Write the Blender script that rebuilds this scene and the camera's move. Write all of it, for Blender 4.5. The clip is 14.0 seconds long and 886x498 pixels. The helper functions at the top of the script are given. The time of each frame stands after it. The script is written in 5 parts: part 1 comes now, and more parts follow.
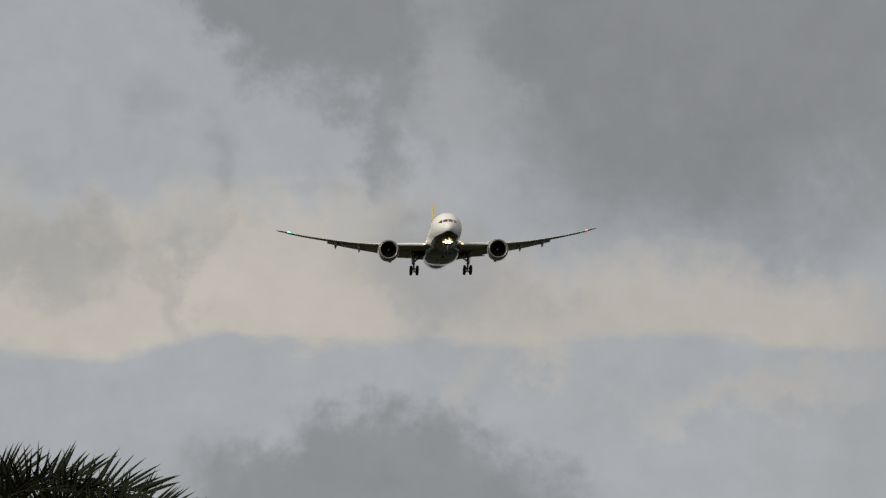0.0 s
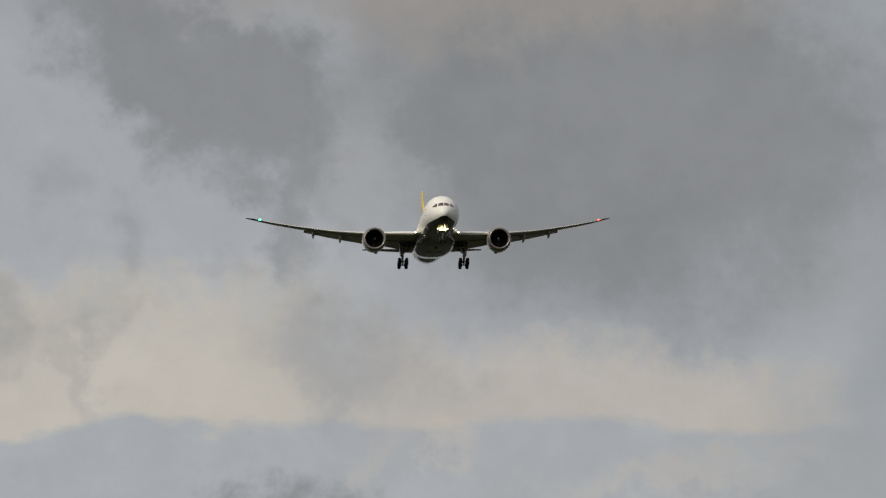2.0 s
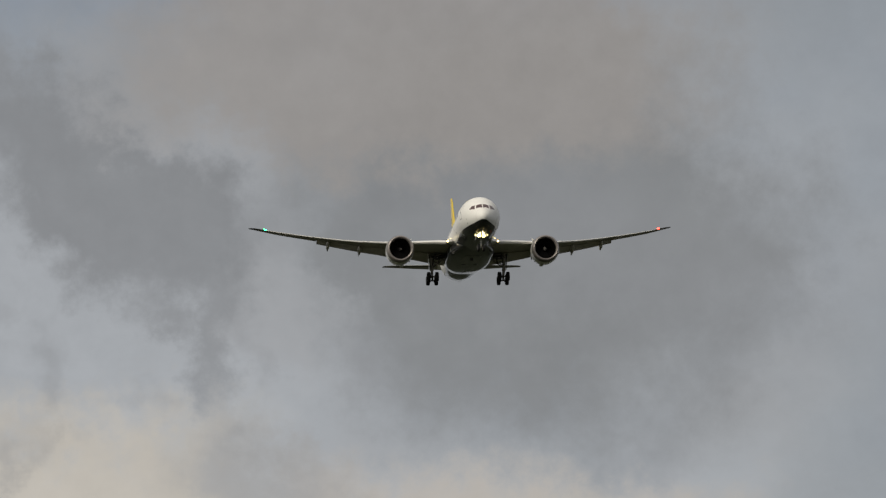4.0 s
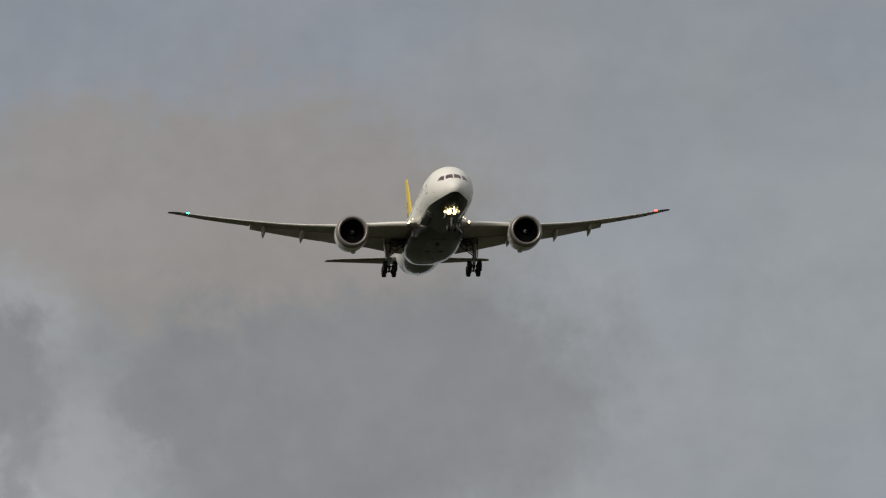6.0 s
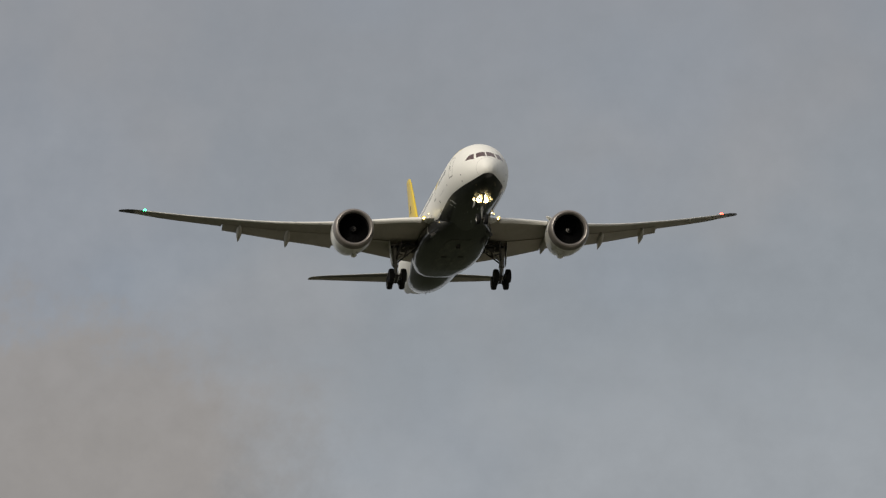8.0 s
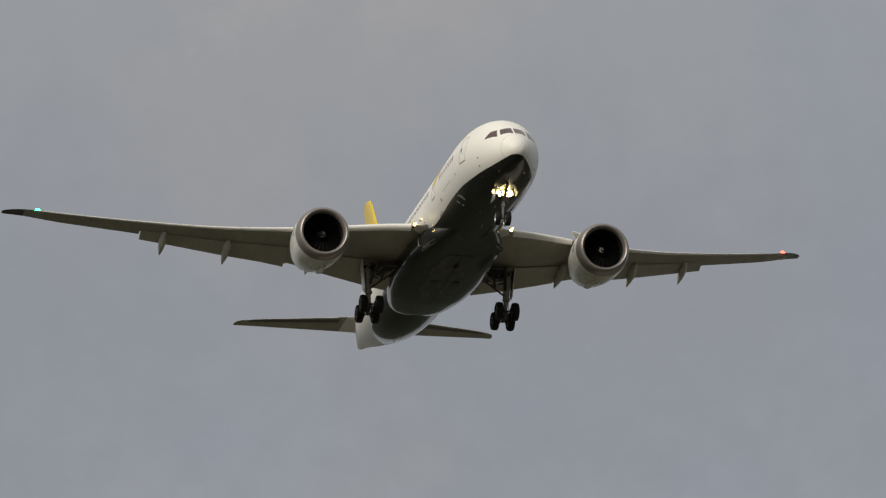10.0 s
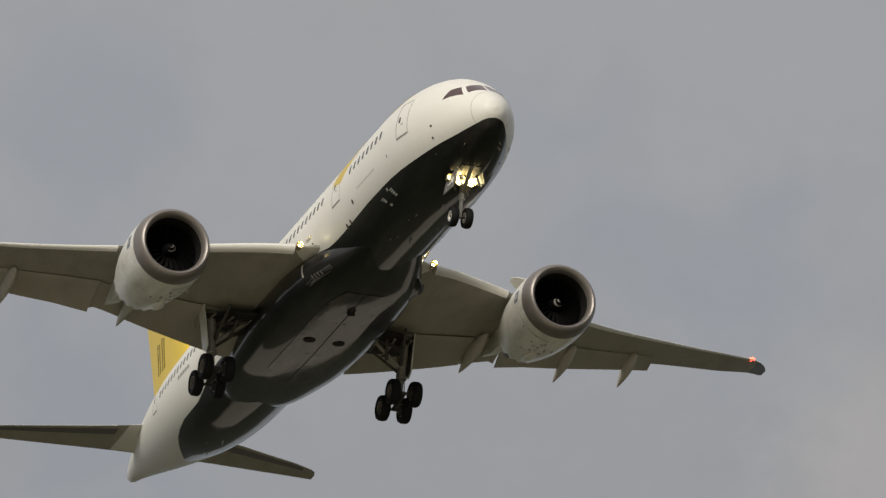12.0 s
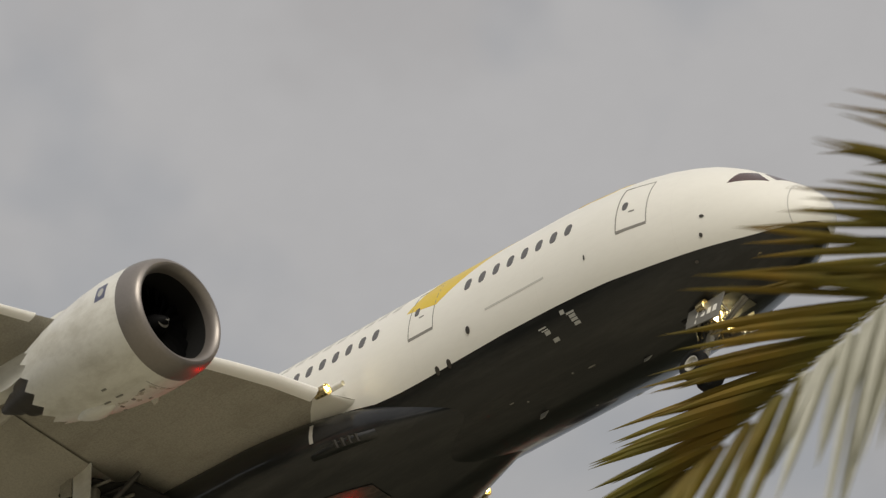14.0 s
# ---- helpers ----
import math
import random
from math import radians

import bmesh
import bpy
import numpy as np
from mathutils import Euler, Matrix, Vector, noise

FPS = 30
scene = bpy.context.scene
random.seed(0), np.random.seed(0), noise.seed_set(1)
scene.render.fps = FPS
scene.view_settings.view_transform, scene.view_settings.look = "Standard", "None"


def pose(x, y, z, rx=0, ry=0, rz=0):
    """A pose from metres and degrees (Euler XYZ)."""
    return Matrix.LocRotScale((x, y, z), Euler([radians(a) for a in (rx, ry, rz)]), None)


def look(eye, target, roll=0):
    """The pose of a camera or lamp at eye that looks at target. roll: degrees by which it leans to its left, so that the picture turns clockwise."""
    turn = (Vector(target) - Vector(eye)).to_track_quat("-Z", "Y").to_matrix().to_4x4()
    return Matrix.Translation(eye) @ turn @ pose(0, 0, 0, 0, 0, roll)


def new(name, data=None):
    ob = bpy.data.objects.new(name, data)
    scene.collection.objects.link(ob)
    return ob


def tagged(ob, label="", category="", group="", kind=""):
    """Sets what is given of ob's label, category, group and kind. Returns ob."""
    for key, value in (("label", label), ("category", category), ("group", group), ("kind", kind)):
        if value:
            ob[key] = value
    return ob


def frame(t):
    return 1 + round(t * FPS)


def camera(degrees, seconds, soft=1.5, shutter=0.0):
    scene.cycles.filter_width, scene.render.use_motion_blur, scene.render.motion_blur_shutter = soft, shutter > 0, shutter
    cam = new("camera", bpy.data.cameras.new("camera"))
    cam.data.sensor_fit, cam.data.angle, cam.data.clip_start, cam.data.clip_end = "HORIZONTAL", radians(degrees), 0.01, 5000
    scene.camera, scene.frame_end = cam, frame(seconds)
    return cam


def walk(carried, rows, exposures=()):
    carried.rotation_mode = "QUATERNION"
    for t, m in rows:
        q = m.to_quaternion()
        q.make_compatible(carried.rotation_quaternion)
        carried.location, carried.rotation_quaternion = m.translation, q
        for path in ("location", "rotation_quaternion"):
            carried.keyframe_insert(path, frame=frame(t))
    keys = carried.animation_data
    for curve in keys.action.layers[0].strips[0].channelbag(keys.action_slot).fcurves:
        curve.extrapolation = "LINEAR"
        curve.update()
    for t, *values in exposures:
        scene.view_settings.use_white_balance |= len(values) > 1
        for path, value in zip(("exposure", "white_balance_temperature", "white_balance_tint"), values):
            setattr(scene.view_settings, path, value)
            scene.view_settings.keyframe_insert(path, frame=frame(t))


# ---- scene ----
# ---- the camera: it stands still on the ground and pans after the airliner ----
EYE = (0.0, 0.0, 1.7)


def aim(az, el, lean):
    """Camera pose at EYE that looks along az (degrees from +y towards +x) and el, leaning to its left."""
    return pose(*EYE, 90 + el, 0, -az) @ pose(0, 0, 0, 0, 0, lean)


# seconds, azimuth, elevation, lean
CAM = [(0.0, 0.000, 8.375, 0.446), (0.5, 0.274, 8.681, 0.099), (1.0, 0.565, 8.883, 0.121),
       (1.5, 0.793, 9.036, 0.389), (2.0, 0.862, 9.149, 0.541), (2.5, 1.028, 9.550, 0.462),
       (2.7, 1.158, 9.687, 0.196), (3.12, 1.338, 9.905, 0.166), (3.54, 1.471, 10.113, 0.095),
       (3.96, 1.601, 10.328, 0.010), (4.38, 1.772, 10.568, -0.062), (4.8, 2.029, 10.849, -0.092),
       (5.0, 2.240, 10.928, -0.139), (5.5, 2.759, 11.238, -0.243), (6.0, 3.486, 11.659, -0.810),
       (6.5, 3.864, 12.034, -1.001), (7.0, 4.358, 12.501, -1.113), (7.5, 4.952, 13.015, -1.094),
       (8.0, 5.657, 13.760, -1.084), (8.2, 5.949, 14.089, -1.018), (8.62, 6.651, 14.696, -0.918),
       (9.04, 7.427, 15.354, -0.681), (9.46, 8.306, 16.085, -0.398), (9.88, 9.320, 16.912, -0.161),
       (10.3, 10.509, 17.861, -0.062), (10.5, 10.997, 18.347, -0.361), (11.0, 12.722, 19.833, -0.524),
       (11.5, 15.515, 21.522, -0.586), (12.0, 18.871, 23.446, -0.463), (12.5, 22.632, 26.193, -0.168),
       (13.0, 27.417, 29.311, 1.117), (13.5, 32.718, 32.523, 2.977), (13.7, 35.600, 34.340, 2.850), (13.9, 38.900, 36.100, 3.550), (14.0, 40.856, 36.832, 4.211)]

cam = camera(8.189, 14.0, soft=1.3, shutter=0.15)
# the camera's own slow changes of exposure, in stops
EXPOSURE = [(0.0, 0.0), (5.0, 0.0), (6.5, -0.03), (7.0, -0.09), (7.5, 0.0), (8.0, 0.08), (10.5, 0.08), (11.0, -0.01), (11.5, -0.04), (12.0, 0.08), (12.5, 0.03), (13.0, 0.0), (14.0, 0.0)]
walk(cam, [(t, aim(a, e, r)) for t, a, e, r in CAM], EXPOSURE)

# seconds, place of the nose, roll, pitch, heading
FLIGHT = [(0.0, 1.04, 1109.68, 170.24, 1.368, -0.223, -86.819), (1.0, 7.88, 1038.64, 167.58, 1.293, -0.265, -86.872),
          (2.0, 14.79, 967.45, 164.71, 1.212, -0.301, -86.932), (3.0, 21.76, 896.09, 161.61, 1.123, -0.331, -87.000),
          (4.0, 28.80, 824.57, 158.30, 1.027, -0.356, -87.076), (5.0, 35.90, 752.89, 154.77, 0.924, -0.375, -87.159),
          (6.0, 43.06, 681.05, 151.01, 0.814, -0.389, -87.250), (7.0, 50.29, 609.04, 147.05, 0.697, -0.396, -87.349),
          (8.0, 57.58, 536.88, 142.86, 0.572, -0.398, -87.456), (9.0, 64.93, 464.55, 138.45, 0.440, -0.395, -87.570),
          (10.0, 72.35, 392.06, 133.83, 0.301, -0.386, -87.692), (11.0, 79.84, 319.42, 128.99, 0.155, -0.371, -87.821),
          (12.0, 87.38, 246.60, 123.93, 0.002, -0.350, -87.959), (13.0, 95.00, 173.63, 118.65, -0.159, -0.324, -88.104),
          (14.0, 102.67, 100.50, 113.16, -0.326, -0.292, -88.256)]


# ---- world, sun ----
def srgb(r, g, b):
    """Linear colour of an 8-bit screen colour."""
    return tuple((c / 255 / 12.92) if c < 10 else ((c / 255 + 0.055) / 1.055) ** 2.4 for c in (r, g, b)) + (1.0,)


SUN_AZ, SUN_EL = -140.0, 32.0

world = bpy.data.worlds.new("overcast_sky")
scene.world = world
world.use_nodes = True
wt = world.node_tree
wt.nodes.clear()


def wnode(kind, **props):
    n = wt.nodes.new(kind)
    for k, v in props.items():
        if k == "operation":
            n.operation = v
    return n


def wmath(op, a, b=None, c=None):
    n = wnode("ShaderNodeMath", operation=op)
    for i, v in enumerate((a, b, c)):
        if v is None:
            continue
        if isinstance(v, (int, float)):
            n.inputs[i].default_value = v
        else:
            wt.links.new(v, n.inputs[i])
    return n.outputs[0]


def wramp(v, lo, hi):
    """Smooth step of v from lo to hi."""
    n = wt.nodes.new("ShaderNodeMapRange")
    n.interpolation_type = "SMOOTHSTEP"
    wt.links.new(v, n.inputs["Value"])
    n.inputs["From Min"].default_value, n.inputs["From Max"].default_value = lo, hi
    return n.outputs["Result"]


def wmix(fac, a, b):
    n = wt.nodes.new("ShaderNodeMix")
    n.data_type = "RGBA"
    for sock, v in ((n.inputs[0], fac), (n.inputs[6], a), (n.inputs[7], b)):
        if isinstance(v, (tuple, float, int)):
            sock.default_value = v
        else:
            wt.links.new(v, sock)
    return n.outputs[2]


geo = wt.nodes.new("ShaderNodeTexCoord")
sep = wt.nodes.new("ShaderNodeSeparateXYZ")
wt.links.new(geo.outputs["Generated"], sep.inputs[0])
AZ0 = wmath("MULTIPLY", wmath("ARCTAN2", sep.outputs[0], sep.outputs[1]), 57.2958)
EL0 = wmath("MULTIPLY", wmath("ARCSINE", sep.outputs[2]), 57.2958)
deg = wt.nodes.new("ShaderNodeVectorMath")
deg.operation = "SCALE"
wt.links.new(geo.outputs["Generated"], deg.inputs[0])
deg.inputs["Scale"].default_value = 57.2958


def wnoise(scale, detail, rough, lift=0.0, flat=1.0):
    """Noise over the sky, scale per degree; flat > 1 draws it out sideways."""
    m = wt.nodes.new("ShaderNodeMapping")
    m.inputs["Location"].default_value = (lift, lift * 0.7, lift * 1.3)
    m.inputs["Scale"].default_value = (1 / flat, 1 / flat, 1)
    wt.links.new(deg.outputs[0], m.inputs[0])
    n = wt.nodes.new("ShaderNodeTexNoise")
    n.inputs["Scale"].default_value, n.inputs["Detail"].default_value, n.inputs["Roughness"].default_value = scale, detail, rough
    wt.links.new(m.outputs[0], n.inputs["Vector"])
    return wmath("SUBTRACT", n.outputs[0], 0.5)


big, mid, fine = wnoise(0.35, 3, 0.5), wnoise(0.8, 6, 0.6, 7.0), wnoise(2.6, 6, 0.62, 13.0)
big2, mid2 = wnoise(0.35, 3, 0.5, 31.0), wnoise(0.9, 6, 0.6, 41.0)
streak = wnoise(1.1, 6, 0.6, 57.0, 2.6)
curl = wnoise(6.5, 5, 0.6, 23.0)
AZ = wmath("ADD", AZ0, wmath("ADD", wmath("MULTIPLY", mid, 2.0), wmath("ADD", wmath("MULTIPLY", fine, 0.85), wmath("MULTIPLY", curl, 0.3))))
EL = wmath("ADD", EL0, wmath("ADD", wmath("MULTIPLY", mid2, 1.6), wmath("ADD", wmath("MULTIPLY", fine, 0.85), wmath("MULTIPLY", curl, -0.3))))


def bank(az, el, ra, re, turn=0.0, soft=0.5):
    """How far a ray lies inside a cloud bank: centre and half sizes in degrees, edge softness."""
    c, s = math.cos(radians(turn)), math.sin(radians(turn))
    dx, dy = wmath("SUBTRACT", AZ, az), wmath("SUBTRACT", EL, el)
    u = wmath("DIVIDE", wmath("ADD", wmath("MULTIPLY", dx, c), wmath("MULTIPLY", dy, s)), ra)
    v = wmath("DIVIDE", wmath("SUBTRACT", wmath("MULTIPLY", dy, c), wmath("MULTIPLY", dx, s)), re)
    r = wmath("SQRT", wmath("ADD", wmath("MULTIPLY", u, u), wmath("MULTIPLY", v, v)))
    return wramp(r, 1 + soft, 1 - soft)


def over(col, shade, mask, strength):
    return wmix(wmath("MULTIPLY", mask, strength), col, srgb(*shade))


sky = wt.nodes.new("ShaderNodeTexSky")
sky.sky_type, sky.sun_disc = "NISHITA", False
sky.sun_elevation, sky.sun_rotation = radians(SUN_EL), radians(SUN_AZ)
clear = wt.nodes.new("ShaderNodeMix")
clear.data_type, clear.blend_type = "RGBA", "MULTIPLY"
clear.inputs[0].default_value = 1.0
wt.links.new(sky.outputs[0], clear.inputs[6])
clear.inputs[7].default_value = (0.1, 0.1, 0.1, 1)

# the high overcast, from the horizon up
veil = wmix(wramp(EL, 10.5, 13.0), srgb(166, 168, 171), srgb(141, 145, 149))
veil = wmix(wmath("MULTIPLY", wramp(AZ, 3.2, 6.5), wramp(EL, 13.5, 10.5)), veil, srgb(149, 152, 155))
veil = wmix(wmath("MULTIPLY", wmath("MULTIPLY", wramp(AZ, 4.5, 1.5), wramp(EL, 11.5, 13.0)), 0.5), veil, srgb(130, 139, 153))
veil = wmix(wramp(EL, 13.0, 16.5), veil, srgb(140, 142, 146))
veil = wmix(wramp(EL, 16.5, 20.0), veil, srgb(149, 150, 152))
veil = wmix(wramp(EL, 21.0, 25.0), veil, srgb(157, 157, 158))
veil = wmix(wramp(EL, 25.0, 31.0), veil, srgb(163, 163, 163))
veil = wmix(wramp(EL, 31.0, 38.0), veil, srgb(180, 178, 177))
veil = wmix(wmath("MULTIPLY", wramp(big, 0.0, 0.18), 0.28), veil, srgb(157, 153, 151))
veil = wmix(wmath("MULTIPLY", wramp(big2, 0.0, 0.2), 0.4), veil, srgb(139, 145, 153))
col = wmix(0.94, clear.outputs[2], veil)
# cream gap under the cloud base: a level lower edge, a torn upper one
low_edge = wmath("ADD", EL0, wmath("ADD", wmath("ADD", wmath("MULTIPLY", streak, 0.9), wmath("MULTIPLY", big, 0.8)), wmath("MULTIPLY", wmath("SUBTRACT", AZ0, 1.0), -0.03)))
band = wmath("MULTIPLY", wramp(low_edge, 7.42, 7.6), wramp(EL, 9.1, 8.3))
col = over(col, (197, 189, 176), wmath("MULTIPLY", band, wramp(AZ, 0.6, -1.0)), 0.75)
col = over(col, (186, 179, 170), wmath("MULTIPLY", wmath("MULTIPLY", wramp(low_edge, 7.42, 7.6), wramp(EL, 8.6, 7.9)), wmath("MULTIPLY", wramp(AZ, -1.2, 0.6), wramp(AZ, 5.0, 3.7))), 0.8)
col = over(col, (150, 152, 155), bank(-0.1, 8.1, 0.85, 0.42, -12, 0.75), 0.62)
col = over(col, (191, 183, 173), bank(1.1, 7.32, 0.3, 0.17, 0, 0.9), 0.5)
col = over(col, (186, 180, 173), bank(2.9, 7.1, 0.85, 0.17, 8, 0.95), 0.5)
col = over(col, (182, 177, 172), bank(0.15, 7.15, 0.32, 0.18, 40, 0.9), 0.42)
# dark banks
col = over(col, (130, 132, 134), bank(2.45, 10.5, 2.4, 1.85, -6, 0.36), 0.92)
col = over(col, (132, 134, 137), bank(-1.5, 10.85, 1.85, 0.75, -36, 0.42), 0.9)
col = over(col, (136, 138, 141), bank(-0.55, 9.35, 0.28, 0.55, 12, 0.7), 0.75)
col = over(col, (161, 163, 166), bank(0.1, 9.75, 0.55, 0.55, 25, 0.7), 0.75)
col = over(col, (138, 141, 145), bank(-3.7, 8.3, 0.8, 0.36, 0, 0.8), 0.5)
col = over(col, (146, 147, 149), bank(-2.4, 8.0, 0.16, 0.55, 0, 0.9), 0.35)
col = over(col, (130, 132, 135), bank(-0.65, 5.85, 1.75, 0.98, 0, 0.28), 0.74)
# torn wisps below the bank
wisp = wmath("MULTIPLY", wramp(wnoise(1.3, 4, 0.5, 71.0), 0.02, 0.2), bank(-0.8, 9.0, 3.2, 1.3, 0, 0.5))
col = over(col, (140, 142, 145), wisp, 0.5)
# the warm shoulder on top of the large bank
col = over(col, (149, 145, 142), bank(1.35, 12.12, 2.75, 1.05, 0, 0.3), 0.85)
col = over(col, (137, 139, 142), bank(3.2, 10.2, 1.7, 0.7, -15, 0.6), 0.6)
# faint warm billows higher up
for az_c, el_c, ra, re, tone, amount in ((7.5, 20.1, .7, .8, (162, 159, 157), .5), (9.6, 19.8, .8, .6, (157, 155, 155), .45), (13.4, 20.5, .5, .5, (160, 157, 155), .4), (15.6, 20.4, .6, .7, (160, 158, 157), .45), (17.8, 20.0, .5, .8, (162, 159, 157), .45), (22.9, 21.5, .8, .7, (172, 167, 164), .5)):
    col = over(col, tone, bank(az_c, el_c, ra, re, 0, 0.85), amount)
# texture of the cloud
calm = wmath("SUBTRACT", 1.0, wmath("MULTIPLY", wramp(EL0, 12.5, 19.0), 0.7))
light = wmath("ADD", 1.0, wmath("MULTIPLY", calm, wmath("ADD", wmath("MULTIPLY", fine, 0.2), wmath("MULTIPLY", streak, 0.16))))
tint = wt.nodes.new("ShaderNodeVectorMath")
tint.operation = "SCALE"
wt.links.new(col, tint.inputs[0])
wt.links.new(light, tint.inputs["Scale"])
back = wt.nodes.new("ShaderNodeBackground")
wt.links.new(tint.outputs[0], back.inputs[0])
back.inputs[1].default_value = 1.0
wout = wt.nodes.new("ShaderNodeOutputWorld")
wt.links.new(back.outputs[0], wout.inputs[0])

sun = new("sun", bpy.data.lights.new("sun", "SUN"))
sun.data.energy, sun.data.angle, sun.data.color = 2.35, radians(25), (1.0, 0.93, 0.80)
sun_from = Vector((math.sin(radians(SUN_AZ)) * math.cos(radians(SUN_EL)), math.cos(radians(SUN_AZ)) * math.cos(radians(SUN_EL)), math.sin(radians(SUN_EL))))
sun.matrix_world = look(sun_from * 200, (0, 0, 0))


# ---- materials ----
def material(name, color, rough=0.5, metal=0.0, coat=0.0, coat_rough=0.12, spec=0.5, grain=0.0, scale=8.0, stain=0.0, stain_scale=0.6, stain_color=None, bump=0.0, wave=0.0, streak=1.0, panels=None, emit=None, power=0.0):
    """A procedural surface: base colour with fine grain, larger stains and a little relief, in metres of the object."""
    m = bpy.data.materials.new(name)
    m.use_nodes = True
    nt = m.node_tree
    b = nt.nodes["Principled BSDF"]
    b.inputs["Base Color"].default_value = (*color, 1)
    b.inputs["Roughness"].default_value, b.inputs["Metallic"].default_value = rough, metal
    b.inputs["Specular IOR Level"].default_value = spec
    b.inputs["Coat Weight"].default_value, b.inputs["Coat Roughness"].default_value = coat, coat_rough
    if emit:
        b.inputs["Emission Color"].default_value, b.inputs["Emission Strength"].default_value = (*emit, 1), power
    if grain or stain or bump:
        tc = nt.nodes.new("ShaderNodeTexCoord")
        last = (*color, 1)
        stretch = nt.nodes.new("ShaderNodeMapping")
        stretch.inputs["Scale"].default_value = (1 / streak, 1, 1)
        nt.links.new(tc.outputs["Object"], stretch.inputs["Vector"])

        def noise_at(sc, detail):
            n = nt.nodes.new("ShaderNodeTexNoise")
            n.inputs["Scale"].default_value, n.inputs["Detail"].default_value, n.inputs["Roughness"].default_value = sc, detail, 0.65
            nt.links.new(stretch.outputs[0], n.inputs["Vector"])
            return n.outputs[0]

        def layer(fac, lo, hi, amount, tone, under):
            r = nt.nodes.new("ShaderNodeMapRange")
            nt.links.new(fac, r.inputs[0])
            r.inputs[1].default_value, r.inputs[2].default_value, r.inputs[4].default_value = lo, hi, amount
            x = nt.nodes.new("ShaderNodeMix")
            x.data_type = "RGBA"
            nt.links.new(r.outputs[0], x.inputs[0])
            if isinstance(under, tuple):
                x.inputs[6].default_value = under
            else:
                nt.links.new(under, x.inputs[6])
            x.inputs[7].default_value = tone
            return x.outputs[2]

        dark = tuple(c * 0.55 for c in color) + (1,)
        if stain:
            last = layer(noise_at(stain_scale, 5), 0.45, 0.72, stain, (*stain_color, 1) if stain_color else dark, last)
        if grain:
            last = layer(noise_at(scale, 4), 0.4, 0.75, grain, dark, last)
        if panels:
            # shallow joints between skin panels
            wide, deep, strength = panels
            br = nt.nodes.new("ShaderNodeTexBrick")
            br.inputs["Scale"].default_value, br.inputs["Mortar Size"].default_value, br.inputs["Mortar Smooth"].default_value = 1.0, 0.008, 0.3
            br.inputs["Brick Width"].default_value, br.inputs["Row Height"].default_value = wide, deep
            nt.links.new(tc.outputs["Object"], br.inputs["Vector"])
            last = layer(br.outputs["Fac"], 0.0, 1.0, strength, dark, last)
        if not isinstance(last, tuple):
            nt.links.new(last, b.inputs["Base Color"])
        fine_noise = noise_at(scale * 1.7, 5)
        rr = nt.nodes.new("ShaderNodeMapRange")
        nt.links.new(fine_noise, rr.inputs[0])
        rr.inputs[3].default_value, rr.inputs[4].default_value = max(rough - 0.08, 0.02), min(rough + 0.1, 1)
        nt.links.new(rr.outputs[0], b.inputs["Roughness"])
        if bump:
            bp = nt.nodes.new("ShaderNodeBump")
            bp.inputs["Strength"].default_value, bp.inputs["Distance"].default_value = bump, 0.02
            nt.links.new(fine_noise, bp.inputs["Height"])
            nt.links.new(bp.outputs[0], b.inputs["Normal"])
        if wave:
            # gentle dents between the ribs under the skin
            wv = nt.nodes.new("ShaderNodeBump")
            wv.inputs["Strength"].default_value, wv.inputs["Distance"].default_value = wave, 0.03
            nt.links.new(noise_at(1.1, 3), wv.inputs["Height"])
            nt.links.new(wv.outputs[0], b.inputs["Normal"])
            nt.links.new(wv.outputs[0], b.inputs["Coat Normal"])
    return m


WHITE = material("white_gloss_paint", (0.84, 0.825, 0.775), 0.5, coat=0.06, grain=0.06, scale=7, stain=0.16, stain_scale=0.5, stain_color=(0.62, 0.60, 0.55), streak=3, panels=(5.2, 60, 0.10))
BELLY = material("charcoal_gloss_paint", (0.014, 0.0145, 0.0155), 0.36, spec=0.2, coat=0.75, coat_rough=0.05, grain=0.5, scale=9, stain=0.7, stain_scale=1.6, stain_color=(0.045, 0.044, 0.042), streak=6, wave=0.22)

SCUFFED = material("scuffed_gear_door_paint", (0.015, 0.015, 0.015), 0.36, spec=0.2, coat=0.85, coat_rough=0.07, grain=0.7, scale=6, stain=1.0, stain_scale=2.2, stain_color=(0.10, 0.086, 0.07), streak=3, wave=0.28)
WING = material("grey_wing_paint", (0.43, 0.405, 0.35), 0.55, spec=0.25, grain=0.75, scale=26, stain=0.7, stain_scale=0.9, stain_color=(0.29, 0.265, 0.215), streak=2.2, panels=(3.1, 1.35, 0.35))
FAIRING = material("pale_fairing_paint", (0.56, 0.535, 0.48), 0.5, spec=0.3, grain=0.4, scale=18, stain=0.5, stain_scale=1.4, stain_color=(0.36, 0.33, 0.28), streak=3)
FLAP = material("grey_flap_paint", (0.44, 0.415, 0.36), 0.55, spec=0.25, streak=1.6, panels=(1.9, 2.6, 0.3), grain=0.6, scale=22, stain=0.4, stain_scale=0.7, stain_color=(0.24, 0.22, 0.18))
SLAT = material("bright_slat_metal", (0.84, 0.82, 0.78), 0.35, metal=0.1, grain=0.08, scale=6)
TIP = material("dark_wing_tip", (0.09, 0.085, 0.08), 0.4, grain=0.2, scale=5)
NACELLE = material("white_nacelle_paint", (0.83, 0.82, 0.77), 0.36, coat=0.25, grain=0.15, scale=9, stain=0.55, stain_scale=1.3, stain_color=(0.46, 0.43, 0.36), streak=2)
LIP = material("taupe_inlet_metal", (0.27, 0.245, 0.23), 0.4, metal=0.5, grain=0.2, scale=9)
